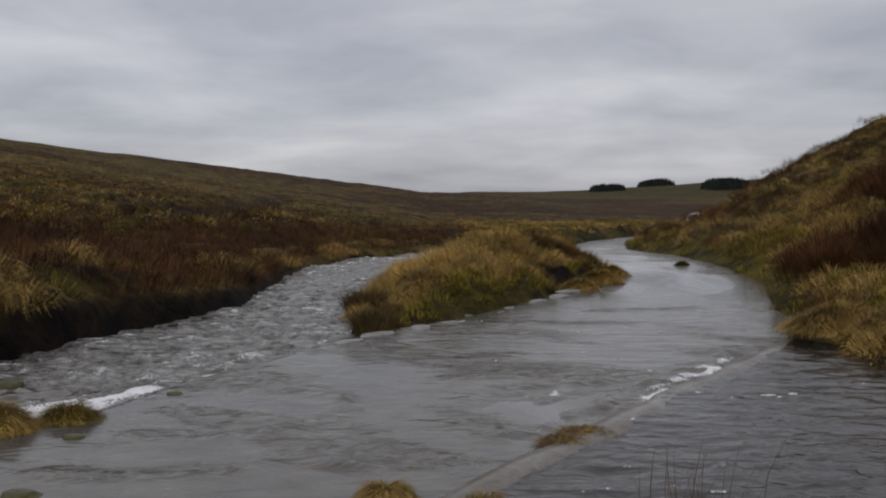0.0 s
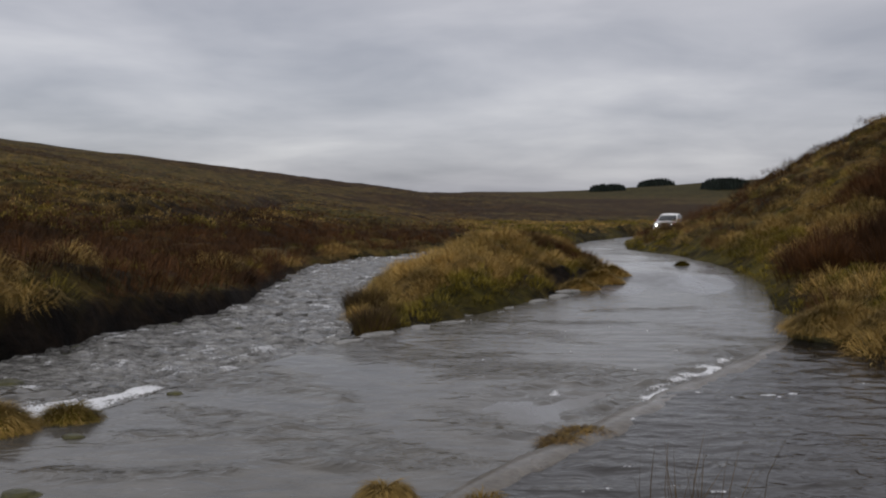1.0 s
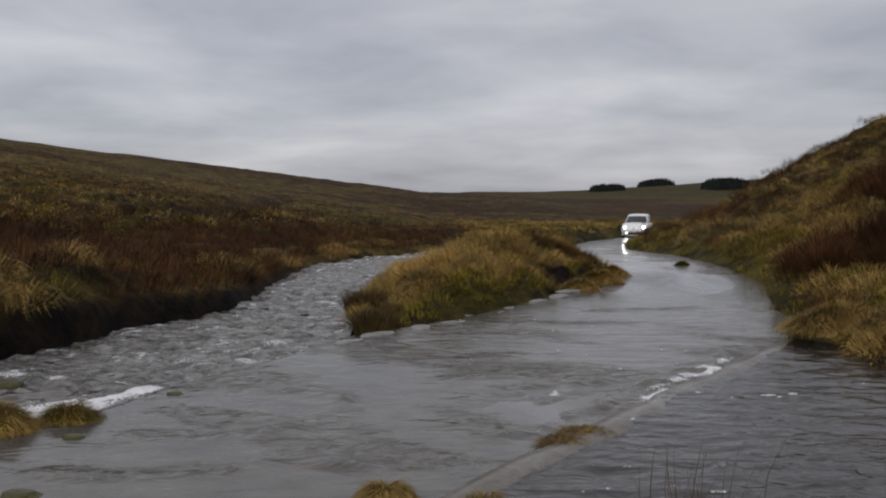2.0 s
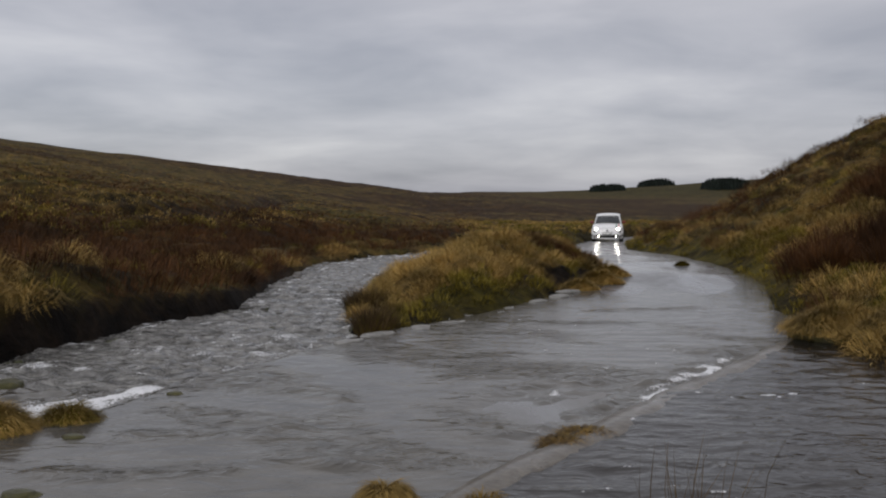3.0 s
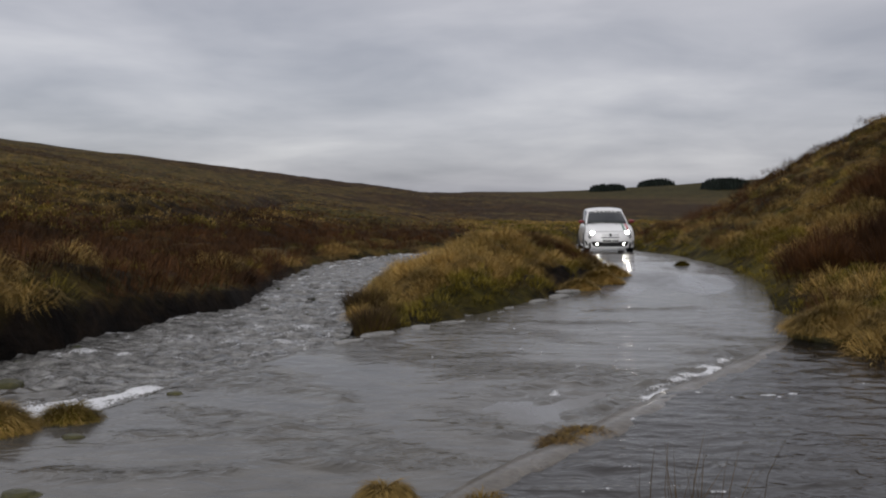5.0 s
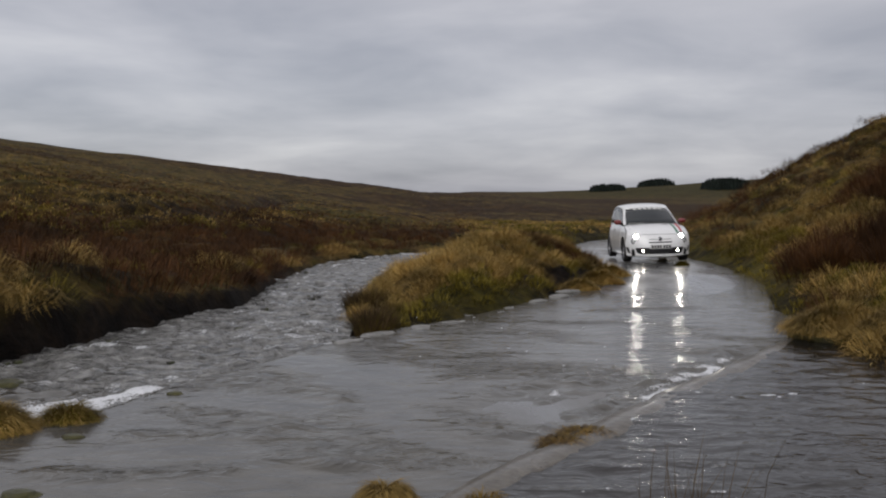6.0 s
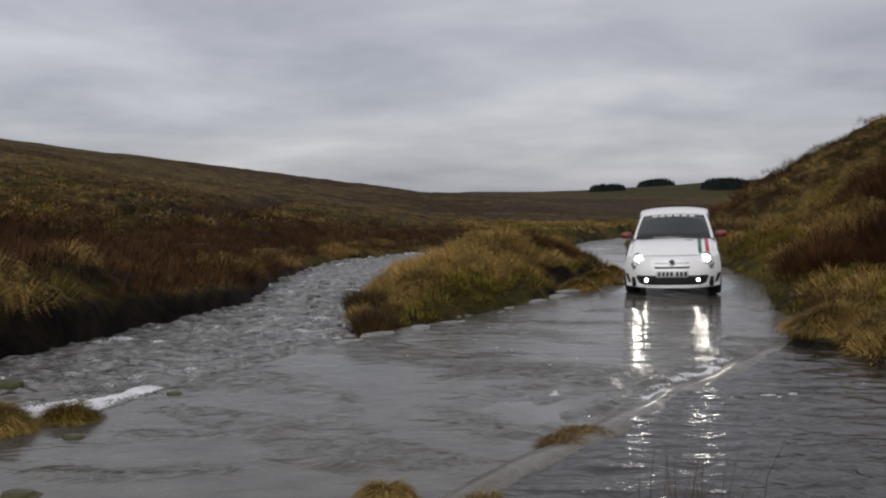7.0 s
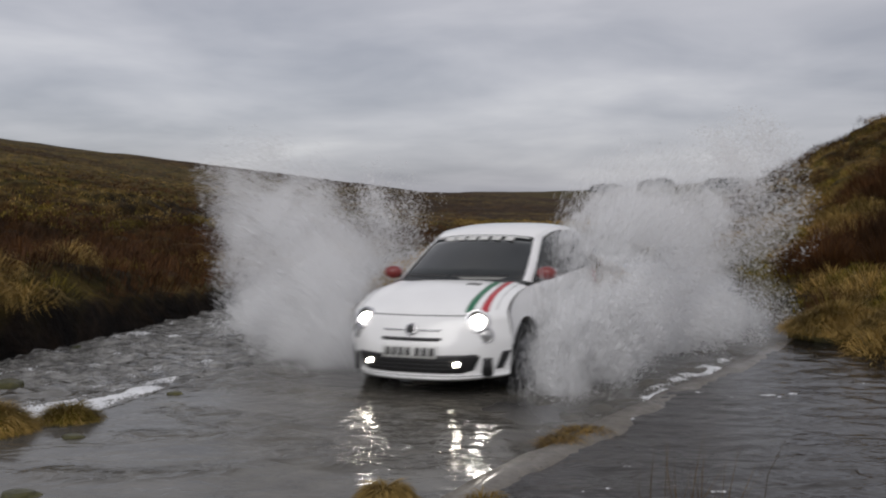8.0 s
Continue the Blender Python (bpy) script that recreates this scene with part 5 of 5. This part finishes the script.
    for x in (-0.20, -0.135, -0.07, -0.005, 0.085, 0.15, 0.215):
        part("plate_bar", nose_patch([(0.377, x - 0.022, x + 0.022), (0.443, x - 0.022, x + 0.022)], 3, 3, 0.018, 0.005), INK, plate)
    # seams, stripes and a small script on the bonnet
    part("seam", nose_patch([(0.708, -0.52, 0.52), (0.714, -0.52, 0.52)], 2, 21, 0.002, 0.004), BLACK, bonnet)
    part("lip_seam", nose_patch([(0.196, -0.62, 0.62), (0.203, -0.62, 0.62)], 2, 21, 0.002, 0.004), BLACK, car)
    part("stripe", nose_strip(7.35, 10.9, 0.43, 0.49), STRIPE_GREEN, bonnet, "green bonnet stripe")
    part("stripe", nose_strip(7.35, 10.9, 0.55, 0.61), STRIPE_RED, bonnet, "red bonnet stripe")
    for k in range(4):
        part("script_bar", nose_strip(10.15, 10.45, 0.22 + 0.035 * k, 0.24 + 0.035 * k, 4), INK, bonnet)
    for s in (1, -1):
        part("bonnet_seam", nose_strip(7.6, 10.9, s * 0.668, s * 0.671, 20, 0.002, 0.004), BLACK, bonnet)
        part("tail_lamp", box_bm(0.09, 0.12, 0.26, (s * 0.655, 2.64, 0.78), 0.03), TAIL, car)
    part("underbody", box_bm(1.36, 3.3, 0.22, (0, 1.08, 0.27), 0.03), BLACK, car)
    part("exhaust", box_bm(0.08, 0.12, 0.08, (-0.4, 2.86, 0.21), 0.03), CHROME, car)
    part("aerial", lathe_bm([(0.008, 0), (0.006, 0.01)], 8), BLACK, car).matrix_basis = pose(0, 2.2, 1.46)
    wheels = [build_wheel(car, x, y) for x, y in ((0.71, 0), (-0.71, 0), (0.70, 2.3), (-0.70, 2.3))]
    return car, wheels


car, wheels = build_car()


# ---- everything that moves ----
CAR_ROWS = [(0.0, 20.4, 73.5, -0.66, 26, 0, 0), (0.5, 18.1, 69.0, -0.62, 26, 0, 0), (1.0, 15.9, 64.5, -0.58, 25, 0, 0),
            (1.5, 13.8, 60.0, -0.54, 23, 0, 0), (3.0, 8.63, 47.4, -0.36, 12, 0.5, 0), (3.5, 7.2, 42.0, -0.21, 11, 0.5, 0),
            (4.0, 6.2, 37.3, -0.08, 9.0, 0.4, 0), (4.5, 5.55, 33.3, -0.01, 7.0, 0.5, 0), (5.8, 5.46, 24.8, 0.16, 1.2, 1.3, 0),
            (6.2, 5.45, 21.7, 0.21, 2.0, 2.3, 0), (6.6, 5.02, 18.67, 0.21, 8.2, 2.6, 0), (7.0, 4.09, 15.98, 0.10, 15.7, 1.8, -1.2),
            (7.5, 2.38, 12.74, 0.04, 25.0, 2.0, -1.5), (7.8, 0.91, 10.07, 0.01, 25.0, 1.5, 0), (7.9, 0.53, 9.30, 0.0, 25.2, 1.5, 0), (8.0, 0.04, 8.51, 0.0, 25.5, 1.5, 0)]


def car_at(t):
    """Place and turn of the car between its rows."""
    ts = [r[0] for r in CAR_ROWS]
    return [float(np.interp(t, ts, [r[k] for r in CAR_ROWS])) for k in range(1, 7)]


def spray_material():
    """Drops of white water that let light through."""
    m, nt, p, N, L = mat("spray_white")
    out = nt.nodes["Material Output"]
    dif, tr, mx = N("ShaderNodeBsdfDiffuse"), N("ShaderNodeBsdfTranslucent"), N("ShaderNodeMixShader")
    dif.inputs[0].default_value = tr.inputs[0].default_value = (0.97, 0.972, 0.98, 1)
    mx.inputs[0].default_value = 0.5
    L(dif.outputs[0], mx.inputs[1]); L(tr.outputs[0], mx.inputs[2]); clear, thin = N("ShaderNodeBsdfTransparent"), N("ShaderNodeMixShader")
    thin.inputs[0].default_value = 0.42
    L(clear.outputs[0], thin.inputs[1]); L(mx.outputs[0], thin.inputs[2]); L(thin.outputs[0], out.inputs[0])
    return m


SPRAY = spray_material()


def droplet_mesh(name, count, rx, ry, rz, seed, big):
    """A ragged cloud of tiny flakes of water."""
    g = np.random.default_rng(seed)
    p = g.normal(0, 0.42, (count * 3, 3))
    p = p[np.linalg.norm(p, axis=1) < 1.05]
    dens = fbm(p[:, 0] * 2.2 + seed, p[:, 1] * 2.2 + p[:, 2] * 1.7, 3, seed)
    p = p[np.argsort(-dens + g.normal(0, 0.35, len(p)))][:count]
    p = p * np.array([rx, ry, rz])
    size = big * np.exp(g.normal(-0.2, 0.5, count))
    q = g.normal(0, 1, (count, 3, 3))
    q /= np.linalg.norm(q, axis=-1, keepdims=True)
    co = p[:, None, :] + q * size[:, None, None]
    me = bpy.data.meshes.new(name)
    me.vertices.add(count * 3)
    me.vertices.foreach_set("co", co.astype(np.float32).reshape(-1))
    me.loops.add(count * 3)
    me.loops.foreach_set("vertex_index", np.arange(count * 3, dtype=np.int32))
    me.polygons.add(count)
    me.polygons.foreach_set("loop_start", np.arange(0, count * 3, 3, dtype=np.int32))
    me.update(calc_edges=True)
    me.materials.append(SPRAY)
    return me


def build_spray():
    """Water thrown up by the front wheels: clouds of drops that leave the wheel and fly free."""
    g = np.random.default_rng(19)
    fine = [droplet_mesh("spray_cloud", 15000, 0.70, 0.70, 0.62, 300 + k, 0.0115) for k in range(4)]
    thick = [droplet_mesh("spray_burst", 11000, 0.42, 0.42, 0.46, 320 + k, 0.0125) for k in range(4)]
    out = []
    k = 0
    for te in np.arange(7.12, 7.99, 0.042):
        for side in (1, -1):
            for level in (0, 1, 2):
                x, y, z, turn, lean, nose_up = car_at(te)
                h = radians(turn)
                fw, lf = np.array([-math.sin(h), -math.cos(h)]), np.array([math.cos(h), -math.sin(h)])
                p0 = np.array([x, y]) + lf * side * 0.85 + fw * g.uniform(-0.1, 0.3)
                power = float(np.interp(te, [7.1, 7.22, 7.35, 7.45], [0.12, 0.40, 0.92, 1.0]))
                if side > 0:
                    power = float(np.interp(te, [7.1, 7.3, 7.45, 7.55], [0.10, 0.22, 0.60, 1.0]))
                rise = power * g.uniform((0.6, 1.1, 1.7)[level], (1.2, 2.0, 2.9)[level])
                rise *= float(np.interp(te, [7.2, 7.42, 7.55], [0.45, 0.62, 1.0]))
                if side > 0 and level == 1:
                    rise = power * g.uniform(1.5, 2.5)
                if side > 0:
                    vout, vfw = power * g.uniform((1.0, 0.2, 2.0)[level], (4.5, 2.8, 6.5)[level]), power * g.uniform(-0.5, 2.0)
                else:
                    vout, vfw = power * g.uniform(4.5, 17.0), power * g.uniform(1.5, 6.0)
                v = lf * side * vout + fw * vfw

                def flown(dt):
                    s_ = 0.35 * (1 - math.exp(-dt / 0.35))
                    return pose(p0[0] + v[0] * s_, p0[1] + v[1] * s_, -0.42 + rise * (1 - math.exp(-dt / 0.10)) - 1.1 * dt * dt, 0, 25 * dt, 40 * k + 30 * dt)

                ob = new("spray", (thick if level == 0 or (level == 1 and side > 0) else fine)[k % 4])
                tagged(ob, "white spray thrown up by a wheel in the ford", "water spray", "spray of the wheels")
                rest = pose(p0[0], p0[1], -1.3, 0, 0, 40 * k)
                rows = [(0.0, rest), (te - 0.10, rest)] + [(t, flown(t - te)) for t in np.arange(te, 7.97, 1 / 15)] + [(8.0, flown(8.0 - te))]
                out.append((ob, rows))
                k += 1
    # low bursts that hug the wheel and the door
    for te in np.concatenate([np.arange(7.72, 7.90, 0.03), np.arange(7.90, 7.99, 0.011)]):
        x, y, z, turn, lean, nose_up = car_at(te)
        h = radians(turn)
        fw, lf = np.array([-math.sin(h), -math.cos(h)]), np.array([math.cos(h), -math.sin(h)])
        p0 = np.array([x, y]) + lf * g.uniform(0.92, 1.08) + fw * g.uniform(-0.35, 0.25)
        v = lf * g.uniform(1.0, 4.0) + fw * g.uniform(1.0, 4.5)
        rise = g.uniform(0.5, 1.1)

        def hugging(dt):
            return pose(p0[0] + v[0] * dt, p0[1] + v[1] * dt, -0.05 + rise * (1 - math.exp(-dt / 0.08)) - 1.5 * dt * dt, 0, 25 * dt, 40 * k + 30 * dt)

        ob = new("spray", thick[k % 4])
        tagged(ob, "dense white spray beside the front wheel", "water spray", "spray of the wheels")
        rest = pose(p0[0], p0[1], -1.3, 0, 0, 40 * k)
        out.append((ob, [(0.0, rest), (te - 0.08, rest)] + [(t, hugging(t - te)) for t in np.arange(te, 7.98, 1 / 30)] + [(8.0, hugging(8.0 - te))]))
        k += 1
    return out


spray = build_spray()


def build_flecks():
    """Small scraps of foam that drift over the ford."""
    g = np.random.default_rng(5)
    foam = plain("foam_white", (0.75, 0.76, 0.77), 0.6)
    out = []
    for k in range(12):
        x, y = g.uniform(0.4, 3.4), g.uniform(7.6, 12.6)
        if y < 7.2 + 1.35 * (x - 1.4):
            y = 7.6 + 1.35 * (x - 1.2)
        bm = bmesh.new()
        bmesh.ops.create_icosphere(bm, subdivisions=2, radius=1)
        s = g.uniform(0.006, 0.013)
        for v in bm.verts:
            q = 1 + 0.45 * noise.noise(v.co * 1.7 + Vector((k, 2 * k, 0)))
            v.co = Vector((v.co.x * s * 1.8 * q, v.co.y * s * q, v.co.z * 0.003))
        me = bpy.data.meshes.new("foam_fleck")
        bm.to_mesh(me)
        bm.free()
        me.materials.append(foam)
        ob = tagged(new("foam_fleck", me), "small fleck of white foam drifting on the ford", "foam", "foam on the ford")
        z0 = 0.030 + float(table(y, ROAD_Z))
        go = g.uniform(1.4, 2.4)
        out.append((ob, [(0.0, pose(x, y, z0, 0, 0, 30 * k)), (8.0, pose(x - 0.75 * go, y + 0.25 * go, 0.030 + float(table(y + 0.25 * go, ROAD_Z)), 0, 0, 30 * k + 70))]))
    return out


spray += build_flecks()


def wheel_rows(x, y, steer):
    """The wheel rolls by the way it has gone."""
    rows, rolled, last = [], 0.0, car_at(0)
    for k in range(0, 241):
        t = k / 30
        now = car_at(t)
        rolled += math.hypot(now[0] - last[0], now[1] - last[1]) / 0.298
        last = now
        lock = steer * (car_at(min(t + 0.35, 8))[3] - car_at(max(t - 0.05, 0))[3]) * 0.5
        rows.append((t, Matrix.Translation((x, y, 0.298)) @ Matrix.Rotation(radians(-lock), 4, "Z") @ Matrix.Rotation(rolled, 4, "X")))
    return rows


def motions():
    walk(car, [(t, pose(x, y, z, -nose_up, -lean, -turn)) for t, x, y, z, turn, lean, nose_up in CAR_ROWS])
    for wheel, (x, y, steer) in zip(wheels, ((0.71, 0, 1), (-0.71, 0, 1), (0.70, 2.3, 0), (-0.70, 2.3, 0))):
        walk(wheel, wheel_rows(x, y, steer))
    walk(stream_water, [(0.0, pose(0, 0, 0)), (8.0, pose(0.4, 4.0, -4.0 * STREAM_FALL))])
    for ob, rows in spray:
        walk(ob, rows)


motions()
